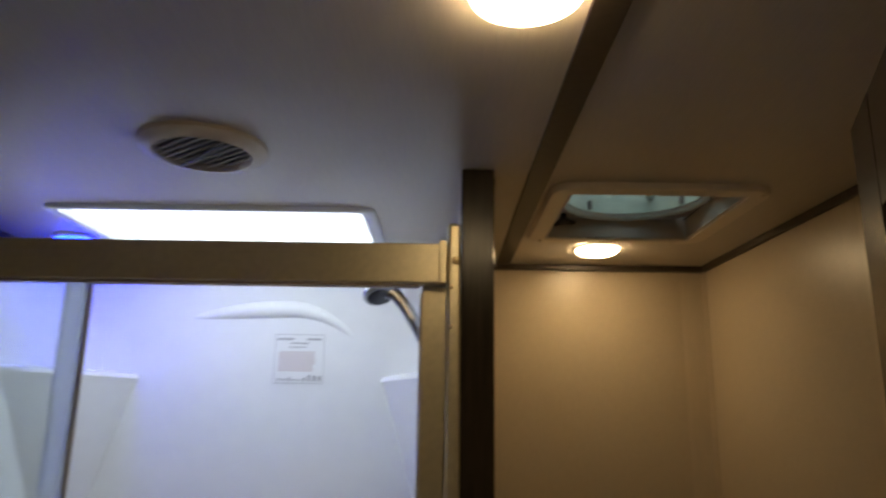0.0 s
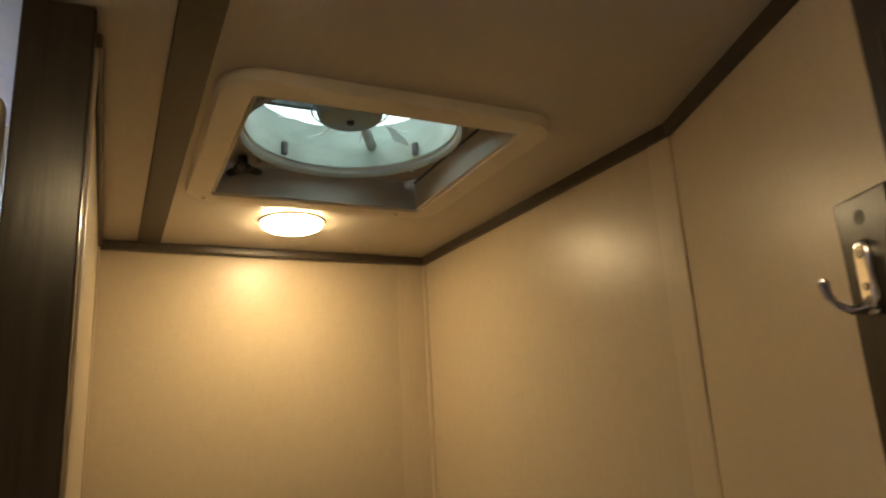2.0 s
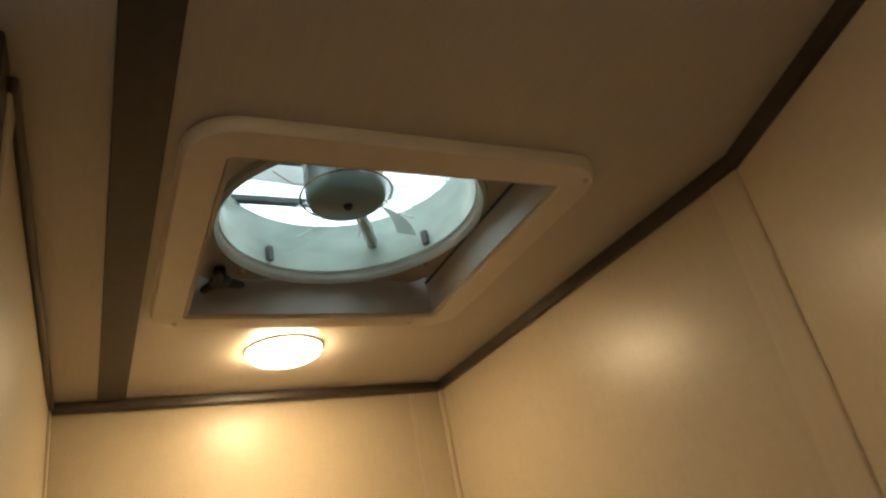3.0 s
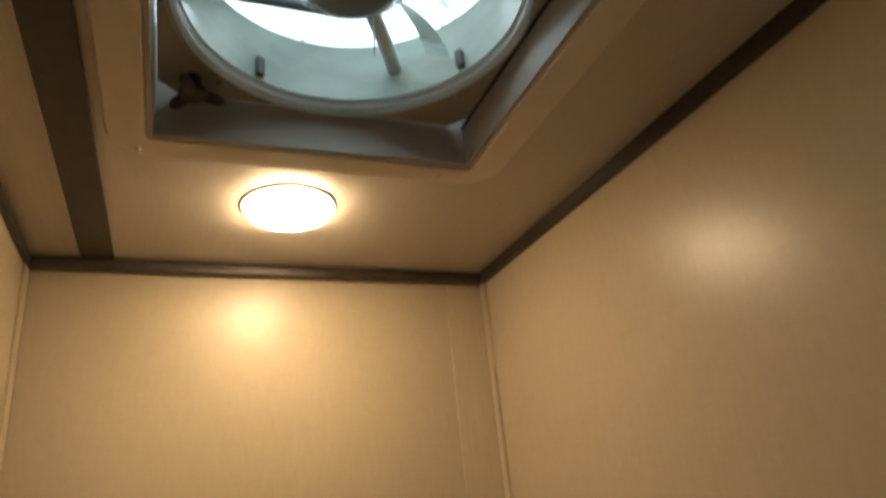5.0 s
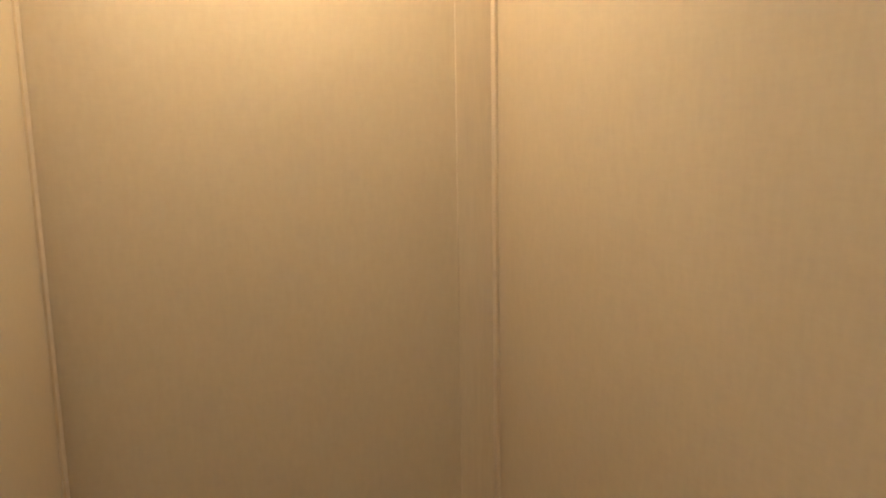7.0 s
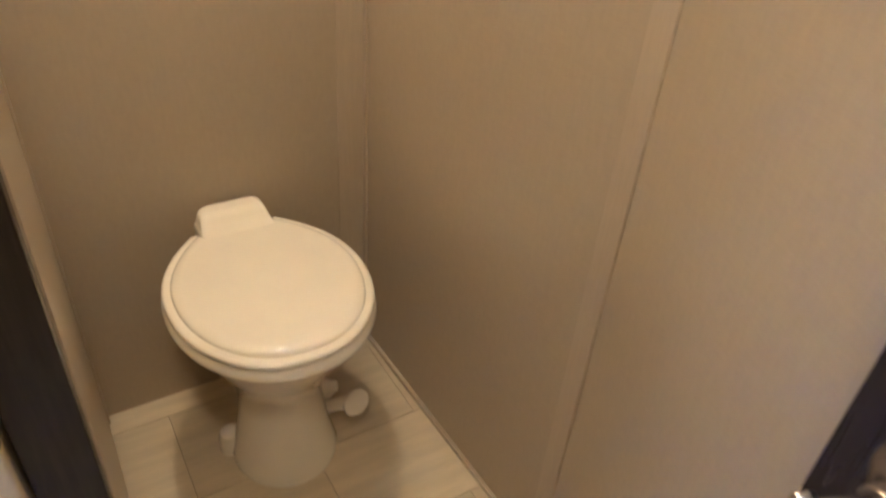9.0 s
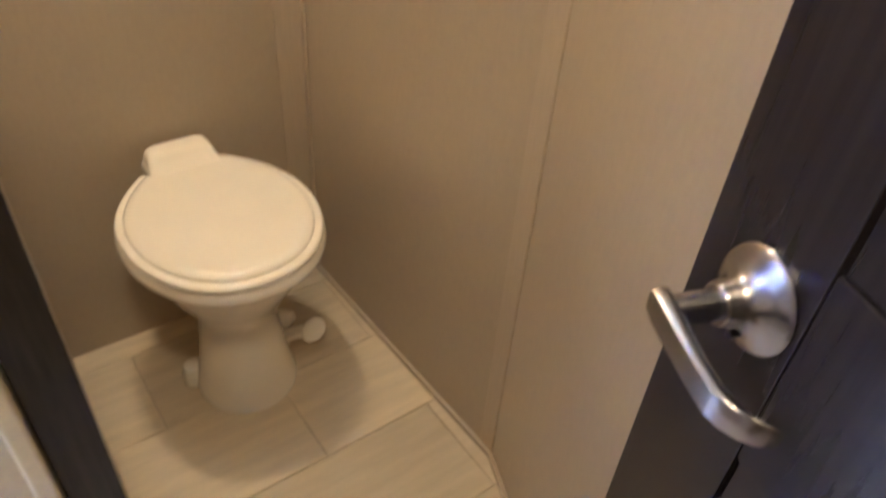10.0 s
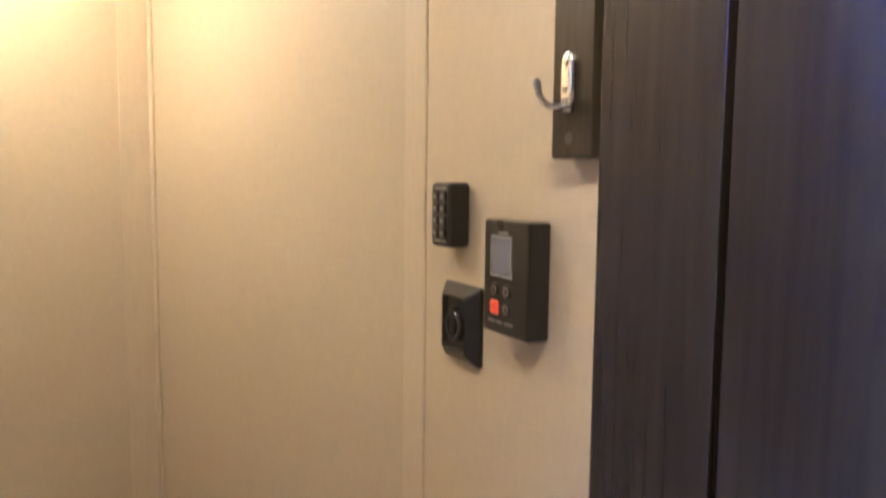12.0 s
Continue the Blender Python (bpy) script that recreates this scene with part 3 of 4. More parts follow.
def air_register():
    reg = thing("air_register", "round cream ceiling air vent with slanted louvres", "air vent", pose(-0.470, -0.868, H, 0, 0, 25))
    r = 0.101
    part("flange", ring_of(0, 0, [(r, 0.0), (r, -0.006), (r - 0.008, -0.013), (r - 0.024, -0.016), (r - 0.028, -0.010), (r - 0.028, 0.0)], 44), CREAM, reg, "cream raised ring")
    part("throat", lathe(0, 0, [(r - 0.028, -0.001), (r - 0.028, -0.003)], 44), DUCT_GREY, reg, "dark duct throat")
    for i in range(10):
        y = -0.063 + 0.014 * i
        reach = math.sqrt(max(0.0002, 0.073 ** 2 - y * y))
        slat = block(-reach, reach, -0.0062, 0.0062, -0.0010, 0.0010)
        m = Matrix.Rotation(radians(-62), 4, "Z") @ Matrix.Translation((0, y, -0.009)) @ Matrix.Rotation(radians(24), 4, "X")
        bmesh.ops.transform(slat, matrix=m, verts=slat.verts)
        part("louvre", slat, GREY_PLASTIC, reg)
    bar = block(-0.003, 0.003, -0.072, 0.072, -0.017, -0.013, 0.001)
    bmesh.ops.transform(bar, matrix=Matrix.Rotation(radians(20), 4, "Z"), verts=bar.verts)
    part("crossbar", bar, DUCT_GREY, reg, "grey damper bar")


air_register()

led = thing("accent_light", "small round blue accent light, switched on, over the shower", "accent light", pose(-0.985, -0.24, H))
part("bezel", ring_of(0, 0, [(0.064, 0.0), (0.063, -0.006), (0.057, -0.009), (0.055, -0.004), (0.055, 0.0)]), STICKER, led, "white ring")
part("lens", lathe(0, 0, [(0.055, -0.001), (0.054, -0.010), (0.046, -0.017), (0.030, -0.021), (0.006, -0.023)], 24), BLUE_LENS, led, "lit blue lens")


# Shower
def shower_surround():
    unit = thing("shower_surround", "glossy white moulded acrylic shower surround", "shower surround")
    part("back_panel", block(-1.10, -0.053, -0.040, -0.002, 0.0, 1.93, 0.004), ACRYLIC, unit)
    part("side_panel", block(-1.10, -1.060, SHOWER_Y + 0.02, -0.0405, 0.0, 1.93, 0.004), ACRYLIC, unit)
    part("side_panel", block(-0.072, -0.0535, SHOWER_Y + 0.045, -0.0405, 0.0, 1.885, 0.004), ACRYLIC, unit)
    part("shower_pan", block(-1.10, -0.053, SHOWER_Y - 0.03, -0.0405, 0.0, 0.06, 0.012), ACRYLIC, unit)
    arch = []
    for i in range(31):
        u = -0.27 + 0.44 * i / 30
        arch.append((-0.487 + u, -0.026, 1.845 - (0.36 if u < 0 else 2.6) * u * u))
    part("arch_moulding", tube(arch, [0.014 + 0.013 * math.sin(math.pi * i / 30) for i in range(31)], 20), ACRYLIC, unit)
    cove = [(-1.0598, -0.0402), (-1.0598, -0.112)]
    for i in range(9):
        a = radians(90 * i / 8)
        cove.append((-0.988 - 0.070 * math.cos(a), -0.112 + 0.070 * math.sin(a)))
    cove.append((-0.988, -0.0402))
    part("corner_cove", prism(cove, 0.06, 1.90), ACRYLIC, unit, "rounded inner corner")
    for cx, sgn in ((-1.0595, 1), (-0.0725, -1)):
        rings = []
        for z, rx, ry in ((1.05, 0.004, 0.008), (1.20, 0.035, 0.06), (1.40, 0.090, 0.16), (1.56, 0.138, 0.26), (1.635, 0.162, 0.31), (1.655, 0.172, 0.325), (1.666, 0.168, 0.320), (1.669, 0.154, 0.305)):
            line = [(cx, -0.0405, z)]
            for i in range(13):
                a = radians(90 * i / 12)
                c, k = math.cos(a), math.sin(a)
                flat = 0.72 / (c + k) + 0.28
                line.append((cx + sgn * rx * c * flat, -0.0405 - ry * k * flat, z))
            rings.append(line)
        part("corner_shelf", loft(rings), ACRYLIC, unit, "moulded corner shelf tapering down into the corner")


shower_surround()


def shower_frame():
    unit = thing("shower_door_frame", "champagne metal shower door frame beside the dark post", "shower frame")
    y0, y1 = SHOWER_Y - 0.018, SHOWER_Y + 0.018
    part("header_rail", block(LEFT_X + 0.001, -0.0768, y0, y1, 1.781, 1.848, 0.004), CHAMPAGNE, unit)
    part("header_lip", block(LEFT_X + 0.001, -0.1225, y0 + 0.006, y1 - 0.006, 1.777, 1.7806, 0.001), DARK_GAP, unit, "dark seal under the rail")
    part("jamb", block(-0.1180, -0.0560, -0.7820, -0.747, 0.061, 1.7805, 0.0015), CHAMPAGNE, unit)
    part("jamb_channel", block(-0.0764, -0.0540, y0 + 0.004, -0.7822, 0.061, 1.884, 0.006, 3), CHAMPAGNE, unit)
    part("jamb_bead", block(-0.1212, -0.1184, -0.780, -0.773, 0.061, 1.770, 0.0012), GREY_PLASTIC, unit, "pale clear seal strip")
    part("end_clip", block(-0.090, -0.0775, y0 - 0.003, y1 + 0.001, 1.7812, 1.853, 0.002), CHAMPAGNE, unit)
    for x, y, z, k in ((-0.0625, y0 + 0.0042, 1.820, 1.15), (-0.0700, y0 + 0.0045, 1.776, 0.6), (-0.0705, y0 + 0.0045, 1.712, 0.6)):
        screw = lathe(0, 0, [(0.006 * k, 0.0), (0.0058 * k, 0.002), (0.0048 * k, 0.0038), (0.003 * k, 0.005), (0.001 * k, 0.0056)], 16)
        bmesh.ops.transform(screw, matrix=pose(x, y, z, 90, 0, 0), verts=screw.verts)
        part("screw", screw, BRASS, unit, "bright brassy screw")


shower_frame()


def shower_door():
    """A glass leaf slid to one side, hung under the header rail."""
    leaf = thing("shower_door", "clear glass shower door with a frosted plastic edge strip", "shower door")
    y = SHOWER_Y
    part("glass", block(LEFT_X + 0.03, -0.6985, y - 0.003, y + 0.003, 0.075, 1.7764), SHOWER_GLASS, leaf, "clear glass pane").visible_shadow = False
    stile = part("stile", block(-0.698, -0.664, y - 0.009, y + 0.009, 0.064, 1.7764, 0.003), FROSTED, leaf, "frosted plastic edge strip")
    part("seal", block(-0.6638, -0.656, y - 0.004, y + 0.004, 0.064, 1.7762, 0.002), GREY_PLASTIC, stile, "pale clear seal strip")


shower_door()


def hand_shower():
    unit = thing("hand_shower", "dull chrome hand shower in its wall bracket", "hand shower")
    handle = part("handle", tube([(-0.092, -0.45, 1.665), (-0.130, -0.45, 1.742), (-0.160, -0.45, 1.793), (-0.183, -0.45, 1.821), (-0.206, -0.45, 1.831)], [0.011, 0.013, 0.013, 0.014, 0.018]), DULL_CHROME, unit)
    head = lathe(0, 0, [(0.018, 0.014), (0.029, 0.009), (0.034, 0.0), (0.035, -0.008), (0.032, -0.013), (0.010, -0.014)], 28)
    bmesh.ops.transform(head, matrix=pose(-0.220, -0.45, 1.827, -22, -16, 0), verts=head.verts)
    part("head", head, DULL_CHROME, unit, "round spray head")
    face = lathe(0, 0, [(0.026, -0.0142), (0.024, -0.0165), (0.006, -0.017)], 24)
    bmesh.ops.transform(face, matrix=pose(-0.220, -0.45, 1.827, -22, -16, 0), verts=face.verts)
    part("spray_plate", face, BLACK_PLASTIC, unit, "dark spray plate")
    part("bracket", block(-0.115, -0.0725, -0.468, -0.432, 1.660, 1.700, 0.006), DULL_CHROME, unit)
    part("hose", tube([(-0.096, -0.45, 1.66), (-0.092, -0.44, 1.4), (-0.10, -0.42, 1.1), (-0.13, -0.40, 0.95), (-0.11, -0.38, 1.02)], 0.007), DULL_CHROME, unit)


hand_shower()


def warning_label():
    tag = thing("warning_label", "white printed instruction sticker on the shower wall", "sticker")
    y = -0.0405
    part("sheet", block(-0.530, -0.398, y - 0.001, y, 1.648, 1.778), ACRYLIC, tag)
    bars = bmesh.new()
    rng = random.Random(4)
    for z, a, b, h in ((1.768, -0.524, -0.480, 0.006), (1.768, -0.446, -0.406, 0.006), (1.756, -0.488, -0.440, 0.004), (1.745, -0.492, -0.446, 0.003)):
        block(a, b, y - 0.0016, y - 0.001, z - h, z, bm=bars)
    for i in range(9):
        x = -0.520 + 0.0135 * i
        block(x, x + 0.009, y - 0.0016, y - 0.001, 1.655, 1.658 + 0.014 * rng.random(), bm=bars)
    for a, b, c, e in ((-0.530, -0.398, 1.648, 1.6496), (-0.530, -0.398, 1.7764, 1.778), (-0.530, -0.5286, 1.6497, 1.7763), (-0.3994, -0.398, 1.6497, 1.7763)):
        block(a, b, y - 0.0014, y - 0.001, c, e, bm=bars)
    tagged(part("printing", bars, GREY_PRINT, tag, "grey printed lines"), kind="stuff")
    body = bmesh.new()
    for i in range(9):
        z = 1.732 - 0.006 * i
        block(-0.518, -0.420 - 0.008 * rng.random(), y - 0.0016, y - 0.001, z - 0.004, z, bm=body)
    tagged(part("text_block", body, PINK_PRINT, tag, "faded reddish text block"), kind="stuff")


warning_label()


# Toilet
def toilet():
    x0 = 0.328
    wc = thing("toilet", "bone ceramic toilet with closed lid, against the alcove wall", "toilet", pose(x0, -0.010, 0))
    def egg(a, back, front, z, yc=-0.245, n=56):
        out = []
        for i in range(n):
            t = 2 * math.pi * i / n
            c, k = math.cos(t), math.sin(t)
            if c > 0:
                half = 0.0 if abs(k) < 1e-6 else math.copysign(1 - 0.53 * c ** 2.0, k)
                out.append((1.062 * a * half, yc + (-back - yc) * c ** 0.9, z))
            else:
                out.append((1.062 * a * math.copysign(abs(k) ** 0.94, k), yc + (front + yc) * c, z))
        return out
    base = []
    for z, rx, ry, yc in ((0.0, 0.112, 0.118, -0.250), (0.012, 0.113, 0.119, -0.250), (0.03, 0.108, 0.114, -0.250), (0.09, 0.096, 0.103, -0.250), (0.16, 0.086, 0.095, -0.249), (0.21, 0.086, 0.096, -0.247), (0.25, 0.098, 0.110, -0.246), (0.29, 0.117, 0.132, -0.248), (0.33, 0.136, 0.156, -0.250), (0.37, 0.149, 0.176, -0.252), (0.395, 0.154, 0.184, -0.254)):
        base.append(circle(0, yc, z, rx, ry, 40))
    part("pedestal", loft(base), BONE, wc, "glossy bone ceramic pedestal")
    rim = [egg(a, b, f, z) for a, b, f, z in ((0.120, 0.096, 0.400, 0.365), (0.140, 0.076, 0.425, 0.382), (0.150, 0.066, 0.438, 0.400), (0.150, 0.066, 0.438, 0.410), (0.145, 0.070, 0.432, 0.4135))]
    part("bowl_rim", loft(rim), BONE, wc)
    def row(a, z):
        """One ring of the seat or lid: its back and front follow its half width."""
        return egg(a, 0.030 + 1.12 * (0.1805 - a), 0.4745 - 1.08 * (0.1805 - a), z)
    seat = [row(0.158, 0.4140)]
    for i in range(13):
        t = radians(-90 + 15 * i)
        seat.append(row(0.1670 + 0.0135 * math.cos(t), 0.4279 + 0.0137 * math.sin(t)))
    seat.append(row(0.158, 0.4416))
    part("seat", loft(seat), BONE_SEAT, wc, "bone enamelled seat ring")
    lid = [row(0.160, 0.4432)]
    for i in range(12):
        t = radians(-90 + 15 * i)
        lid.append(row(0.1685 + 0.0085 * math.cos(t), 0.4512 + 0.0078 * math.sin(t)))
    lid += [row(0.1635, 0.4586), row(0.1618, 0.4582), row(0.1608, 0.4590)]
    for i in range(9):
        t = radians(10 * i)
        lid.append(row(0.1385 + 0.0220 * math.cos(t), 0.4605 + 0.0108 * math.sin(t)))
    lid += [row(0.12, 0.4716), row(0.08, 0.4720), row(0.03, 0.4722)]
    part("lid", loft(lid), BONE_SEAT, wc, "closed bone lid with a stepped edge")
    hinge = []
    for z, hw, yf in ((0.400, 0.076, -0.088), (0.462, 0.0758, -0.087), (0.4700, 0.075, -0.085), (0.4725, 0.073, -0.078), (0.4770, 0.0705, -0.065), (0.4840, 0.0685, -0.056), (0.4900, 0.0670, -0.0505), (0.4945, 0.0645, -0.0455), (0.4980, 0.0610, -0.0400), (0.5000, 0.0560, -0.0335), (0.5008, 0.0500, -0.0270)):
        hinge.append([(x, y, z) for x, y in rounded(-hw, hw, yf, -0.006, 0.010, 4)])
    part("hinge_block", loft(hinge), BONE_SEAT, wc, "raised bone hinge block")
    pedal = part("flush_pedal", tube([(0.085, -0.262, 0.085), (0.118, -0.280, 0.098), (0.142, -0.296, 0.106)], [0.016, 0.015, 0.017]), BONE, wc, "bone foot pedal")
    pad = lathe(0, 0, [(0.020, 0.0), (0.025, 0.006), (0.026, 0.014), (0.021, 0.019), (0.006, 0.021)], 24)
    bmesh.ops.transform(pad, matrix=pose(0.148, -0.298, 0.100, 28, 0, 35) @ Matrix.Diagonal((1.45, 0.95, 0.8, 1)), verts=pad.verts)
    part("pad", pad, BONE, pedal)
    part("pedal_guard", tube([(0.080, -0.230, 0.10), (0.112, -0.236, 0.112), (0.128, -0.246, 0.118)], [0.030, 0.026, 0.012]), BONE, wc)
    for x, y in ((-0.106, -0.205), (0.106, -0.20)):
        part("bolt_cap", lathe(x, y, [(0.025, 0.0), (0.026, 0.030), (0.021, 0.052), (0.009, 0.060)], 20), BONE, wc)


toilet()


# Door, its lever, and what hangs on the slanted wall
def door():
    leaf = thing("door_1", "dark espresso panelled wooden door standing open", "door", ON_DOOR, kind="structure")
    wide, tall, st = 0.62, 1.902, 0.1050
    part("core", block(-wide + 0.002, -0.002, -0.026, -0.012, 0.014, tall - 0.002), DOOR_WOOD, leaf)
    part("stile", block(-st, 0.0, -0.036, 0.0, 0.012, tall, 0.0014), DOOR_WOOD, leaf)
    part("stile", block(-wide, -wide + st, -0.036, 0.0, 0.012, tall, 0.0014), DOOR_WOOD, leaf)
    for z0, z1 in ((0.012, 0.20), (0.886, 1.050), (1.780, tall)):
        part("rail", block(-wide + st + 0.0004, -st - 0.0004, -0.0355, -0.0004, z0, z1, 0.002), DOOR_WOOD, leaf)
    for z0, z1 in ((0.20, 0.886), (1.050, 1.780)):
        part("panel", block(-wide + st + 0.003, -st - 0.003, -0.033, -0.003, z0 + 0.0015, z1 - 0.0015, 0.0008), DOOR_WOOD, leaf)
    z = 0.996
    s = -0.0660
    handle = part("lever_handle", tube([(s, 0.010, z), (s, 0.052, z), (s, 0.066, z)], [0.0108, 0.0100, 0.0100], 20), NICKEL, leaf, "brushed nickel lever handle")
    rose = lathe(0, 0, [(0.0355, 0.0), (0.0362, 0.003), (0.0340, 0.0062), (0.0265, 0.0092), (0.0195, 0.0145), (0.0160, 0.0205), (0.0148, 0.029), (0.013, 0.031)], 40)
    bmesh.ops.transform(rose, matrix=pose(s, 0.0, z, -90, 0, 0), verts=rose.verts)
    part("rosette", rose, NICKEL, handle, "round stepped nickel rosette")
    lever = []
    for dx, off, hw, th in ((0.014, 0.0635, 0.004, 0.0045), (0.011, 0.0640, 0.0095, 0.0055), (0.0, 0.0650, 0.0118, 0.0057), (-0.02, 0.0665, 0.0117, 0.0054), (-0.045, 0.0680, 0.0113, 0.0049), (-0.065, 0.0680, 0.0109, 0.0047), (-0.076, 0.0650, 0.0106, 0.0045), (-0.084, 0.0595, 0.0102, 0.0043), (-0.090, 0.0530, 0.0090, 0.0040), (-0.093, 0.0490, 0.0070, 0.0032)):
        lever.append([(s + dx + (0.25 * b if dx < -0.07 else 0), off + b, z + a * 0.95 + 0.06 * dx) for a, b in ((-hw, -th * 0.4), (-hw * 0.8, -th), (0, -th), (hw * 0.8, -th), (hw, -th * 0.4), (hw, th * 0.4), (hw * 0.8, th), (0, th), (-hw * 0.8, th), (-hw, th * 0.4))])
    part("lever", loft(lever), NICKEL, handle, "curved flat nickel lever")
    pin = lathe(0, 0, [(0.0028, 0.011), (0.0028, 0.019)], 10)
    bmesh.ops.transform(pin, matrix=pose(s - 0.008, 0.0, z - 0.020, -90, 0, 0), verts=pin.verts)
    part("privacy_slot", pin, BLACK_PLASTIC, handle, "small dark lock slot")


door()


def hook(parent, s, z):
    """A chrome double hook: oval back plate, long lower prong with a ball end."""
    x, y = -s, 0.022
    bend = lambda v: math.copysign(abs(v) ** 0.55, v)
    rings = []
    for h, inset in ((0.0, 0.0), (0.0030, 0.0), (0.0048, 0.0008), (0.0058, 0.0022), (0.0061, 0.0045)):
        rings.append([(x + (0.0088 - inset) * bend(math.sin(2 * math.pi * i / 32)), y + h, z - 0.003 + (0.028 - inset) * bend(math.cos(2 * math.pi * i / 32))) for i in range(32)])
    plate = part("hook", loft(rings), CHROME, parent, "polished chrome coat hook")
    part("prong", tube([(x, y + 0.003, z - 0.020), (x, y + 0.011, z - 0.026), (x, y + 0.021, z - 0.027), (x, y + 0.030, z - 0.023), (x, y + 0.036, z - 0.015), (x, y + 0.038, z - 0.006), (x, y + 0.0382, z - 0.003)], [0.0045, 0.0040, 0.0034, 0.0031, 0.0030, 0.0040, 0.0022], 14), CHROME, plate)
    part("prong", tube([(x - 0.002, y + 0.003, z - 0.020), (x - 0.010, y + 0.009, z - 0.025), (x - 0.018, y + 0.014, z - 0.025), (x - 0.023, y + 0.017, z - 0.020), (x - 0.025, y + 0.018, z - 0.013)], [0.0045, 0.0038, 0.0032, 0.0034, 0.0022], 14), CHROME, plate)
    for dz in (0.014, -0.010):
        screw = lathe(0, 0, [(0.0035, 0.0), (0.003, 0.0015)], 10)
        bmesh.ops.transform(screw, matrix=pose(x, y + 0.0055, z + dz, -90, 0, 0), verts=screw.verts)
        part("screw", screw, DULL_CHROME, plate)


def hook_rack():
    rack = thing("hook_rack", "dark wooden board with two chrome coat hooks on the wall", "coat rack", ON_WALL)
    part("board", block(-0.372, -0.312, 0.0, 0.022, 1.456, 1.775, 0.003), DARK_WOOD, rack)
    for dz in (1.757, 1.474):
        plug = lathe(0, 0, [(0.0058, 0.0), (0.0058, 0.0006), (0.0040, 0.0010), (0.001, 0.0004)], 18)
        bmesh.ops.transform(plug, matrix=pose(-0.340, 0.0218, dz, -90, 0, 0), verts=plug.verts)
        part("screw_plug", plug, BLACK_PLASTIC, rack, "dark round screw plug")
    hook(rack, 0.340, 1.715)
    hook(rack, 0.340, 1.528)


hook_rack()


def thermostat():
    unit = thing("thermostat", "black wall thermostat with grey screen and orange button", "thermostat", ON_WALL)
    part("body", block(-0.288, -0.200, 0.0, 0.028, 1.270, 1.394, 0.004), SATIN_BLACK, unit)
    f = 0.028
    screen = part("screen", block(-0.2565, -0.2185, f - 0.001, f + 0.0010, 1.3345, 1.3745, 0.0006), SCREEN, unit, "blank grey screen")
    border = bmesh.new()
    for a, b, c, e in ((-0.2585, -0.2165, 1.3325, 1.3343), (-0.2585, -0.2165, 1.3747, 1.3765), (-0.2585, -0.2567, 1.3344, 1.3746), (-0.2183, -0.2165, 1.3344, 1.3746)):
        block(a, b, f - 0.0002, f + 0.0014, c, e, bm=border)
    part("border", border, PALE_PRINT, screen, "pale screen border")
    for s, z in ((0.226, 1.3180), (0.250, 1.3180), (0.250, 1.2990)):
        key = lathe(0, 0, [(0.0078, 0.0), (0.0078, 0.0010), (0.0062, 0.0019), (0.002, 0.0021)], 20)
        bmesh.ops.transform(key, matrix=pose(-s, f, z, -90, 0, 0), verts=key.verts)
        key = part("button", key, SATIN_BLACK, unit, "round black key")
        loop = ring_of(0, 0, [(0.0046, 0.0019), (0.0046, 0.0024), (0.0034, 0.0024), (0.0034, 0.0019)], 20)
        bmesh.ops.transform(loop, matrix=pose(-s, f, z, -90, 0, 0), verts=loop.verts)
        part("marking", loop, PALE_PRINT, key, "pale ring mark")
    part("power_button", block(-0.2335, -0.2185, f - 0.001, f + 0.0028, 1.2915, 1.3065, 0.0026, 3), ORANGE, unit, "orange key")
    bars = bmesh.new()
    for a, b, z in ((-0.262, -0.245, 1.2835), (-0.240, -0.230, 1.2835), (-0.227, -0.213, 1.2835), (-0.250, -0.232, 1.3800)):
        block(a, b, f - 0.0002, f + 0.0003, z - 0.0014, z + 0.0014, bm=bars)
    tagged(part("markings", bars, PALE_PRINT, unit, "small pale printed lines"), kind="stuff")


thermostat()


def switch_module():
    unit = thing("switch_module", "small black wall switch block with pale markings", "switch", ON_WALL)
    part("body", block(-0.122, -0.072, 0.0, 0.030, 1.354, 1.434, 0.006, 3), BLACK_PLASTIC, unit)
    for z in (1.4165, 1.4015, 1.3865, 1.3715):
        for x in (-0.1065, -0.0875):
            key = part("key", block(x - 0.0080, x + 0.0080, 0.0295, 0.0325, z - 0.0062, z + 0.0062, 0.0015), SATIN_BLACK, unit)
            part("marking", block(x - 0.0035, x + 0.0035, 0.0325, 0.0329, z - 0.0022, z + 0.0022), PALE_PRINT, key, "pale mark")
    bars = bmesh.new()
    block(-0.114, -0.082, 0.0298, 0.0304, 1.4255, 1.4280, bm=bars)
    block(-0.114, -0.082, 0.0298, 0.0304, 1.3602, 1.3627, bm=bars)
    tagged(part("printing", bars, PALE_PRINT, unit, "pale printed lines"), kind="stuff")


switch_module()


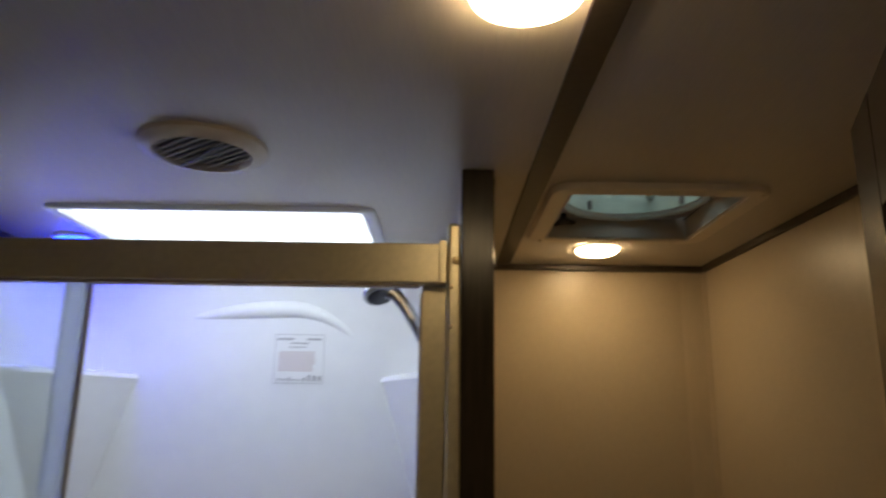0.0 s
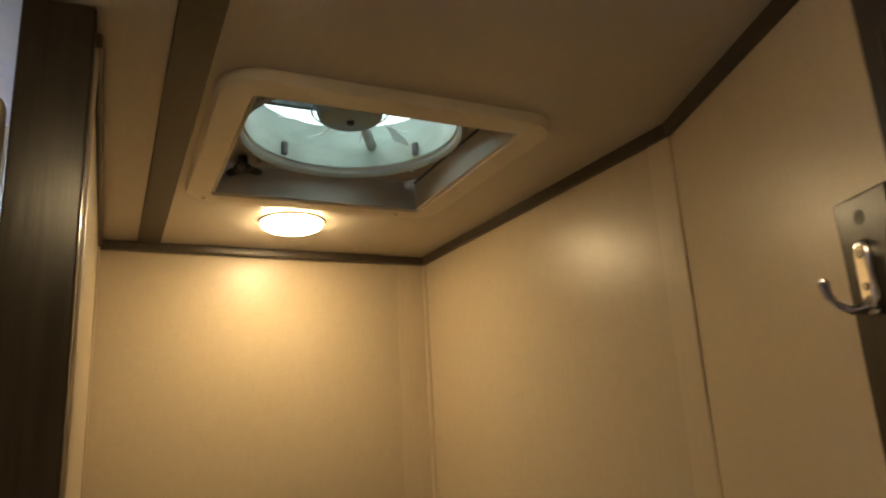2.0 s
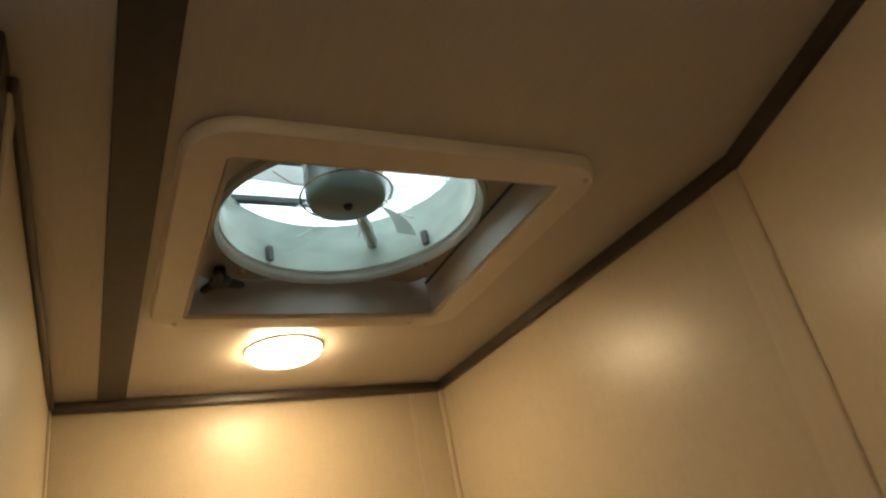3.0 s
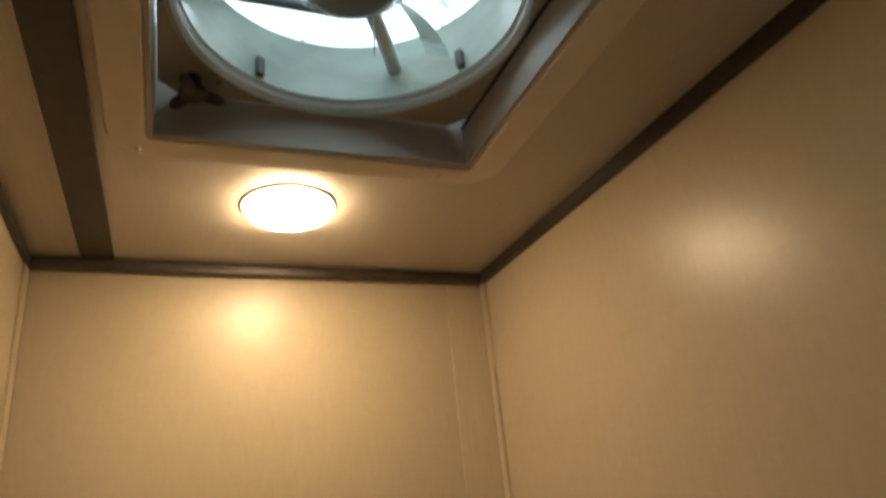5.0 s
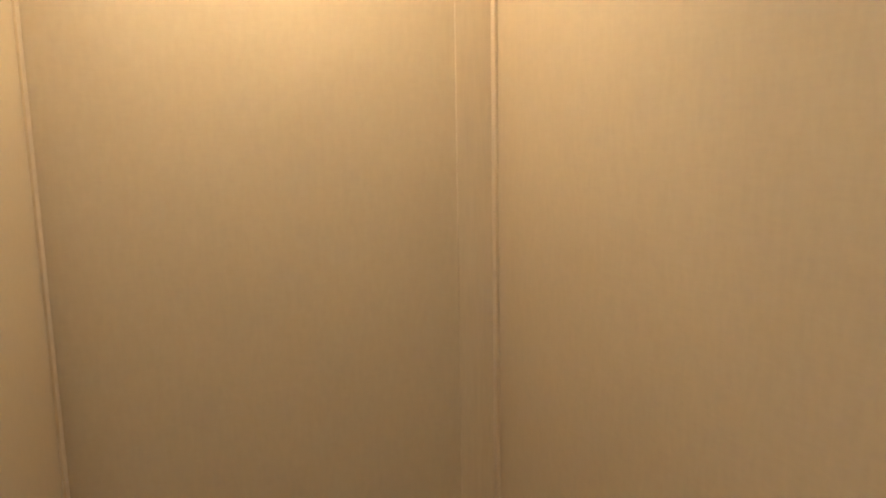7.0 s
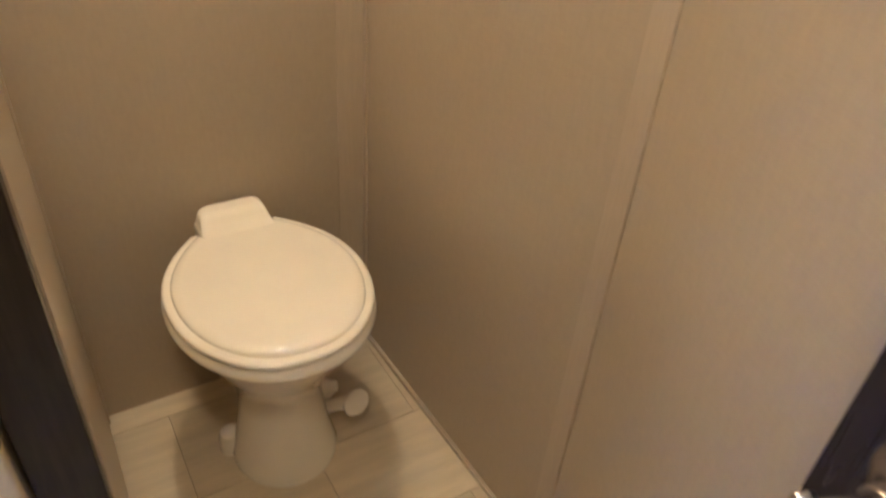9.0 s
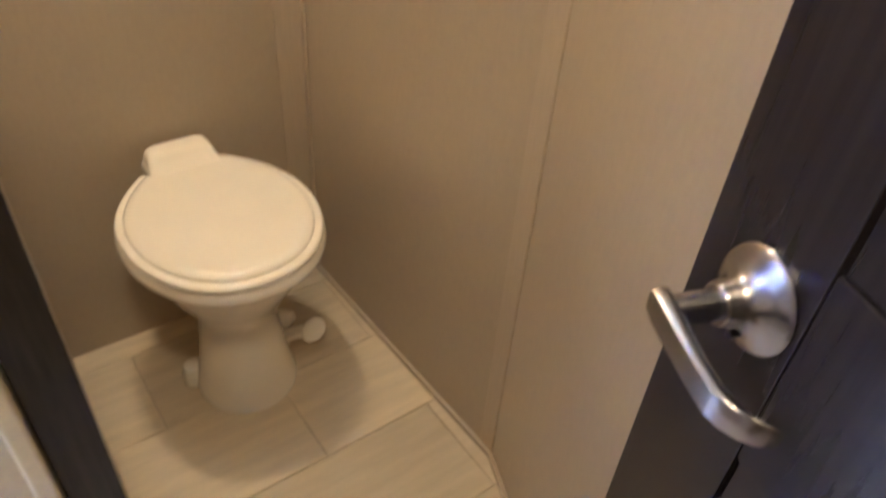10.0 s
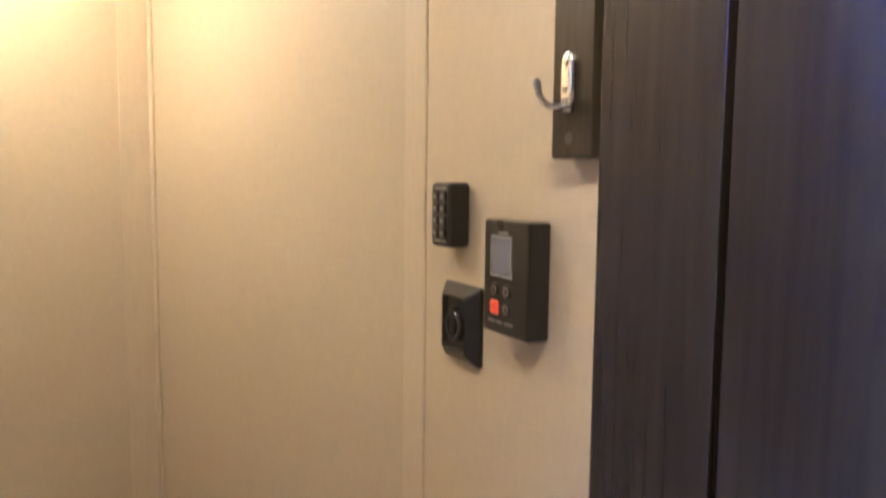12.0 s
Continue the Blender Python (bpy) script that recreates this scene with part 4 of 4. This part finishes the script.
def socket_plate():
    unit = thing("socket_plate", "black wall socket plate with a round outlet", "wall socket", ON_WALL)
    rings = []
    for inset, y in ((0.0, 0.0), (0.0, 0.004), (0.0015, 0.006), (0.0125, 0.0165), (0.0150, 0.0175), (0.0165, 0.0165), (0.0180, 0.0105)):
        rings.append([(px, y, pz) for px, pz in rounded(-0.156 + inset, -0.067 - inset, 1.210 + inset, 1.308 - inset, 0.004)])
    part("plate", loft(rings), SATIN_BLACK, unit, "bevelled black plate with a recessed middle")
    sock = ring_of(0, 0, [(0.020, 0.0), (0.020, 0.007), (0.018, 0.009), (0.014, 0.009), (0.013, 0.0)], 28)
    bmesh.ops.transform(sock, matrix=pose(-0.1115, 0.0100, 1.256, -90, 0, 0), verts=sock.verts)
    part("outlet", sock, BLACK_PLASTIC, unit, "round outlet collar")
    part("cover_flap", block(-0.1165, -0.1065, 0.0106, 0.0200, 1.245, 1.282, 0.003), BLACK_PLASTIC, unit)


socket_plate()

# Doorway casing
casing = bmesh.new()
block(-0.545, -0.482, ENTRY_Y, ENTRY_Y + 0.012, 0.0, 1.93, 0.003, bm=casing)
block(-0.545, 0.20, ENTRY_Y, ENTRY_Y + 0.012, 1.9305, H - 0.001, 0.003, bm=casing)
setting("trim_doorway", casing, DARK_WOOD, "dark wooden doorway casing", "trim")

# Floor and its tiles
floor = setting("floor", block(LEFT_X, 0.80, -3.0, 0.0, -0.05, -0.003), GROUT, "cream wood-look tile floor laid in staggered rows", "floor")
LENGTH, DEPTH, GAP = 0.508, 0.249, 0.0015
tile_mesh = {}


def tile(xa, xb, ya, yb):
    key = (round(xb - xa, 3), round(yb - ya, 3))
    if key not in tile_mesh:
        hx, hy = key[0] / 2 - GAP / 2, key[1] / 2 - GAP / 2
        bm = block(-hx, hx, -hy, hy, -0.006, 0.0)
        bmesh.ops.bevel(bm, geom=[e for e in bm.edges if all(v.co.z > -0.001 for v in e.verts)], offset=0.001, segments=1, affect="EDGES")
        me = bpy.data.meshes.new("tile")
        bm.to_mesh(me)
        bm.free()
        me.materials.append(TILE)
        tile_mesh[key] = me
    ob = new("tile", tile_mesh[key])
    ob.parent = floor
    ob.location = ((xa + xb) / 2, (ya + yb) / 2, 0)


row = -1
y_top = 0.0
while y_top > -2.98:
    y_low = max(-3.0, -0.063 - DEPTH * (row + 1))
    start = 0.121 - 5 * LENGTH if row % 2 == 0 else 0.375 - 5 * LENGTH
    for k in range(12):
        xa, xb = max(LEFT_X, start + k * LENGTH), min(0.80, start + (k + 1) * LENGTH)
        if xb - xa > 0.01:
            tile(xa, xb, y_low, y_top)
    y_top = y_low
    row += 1
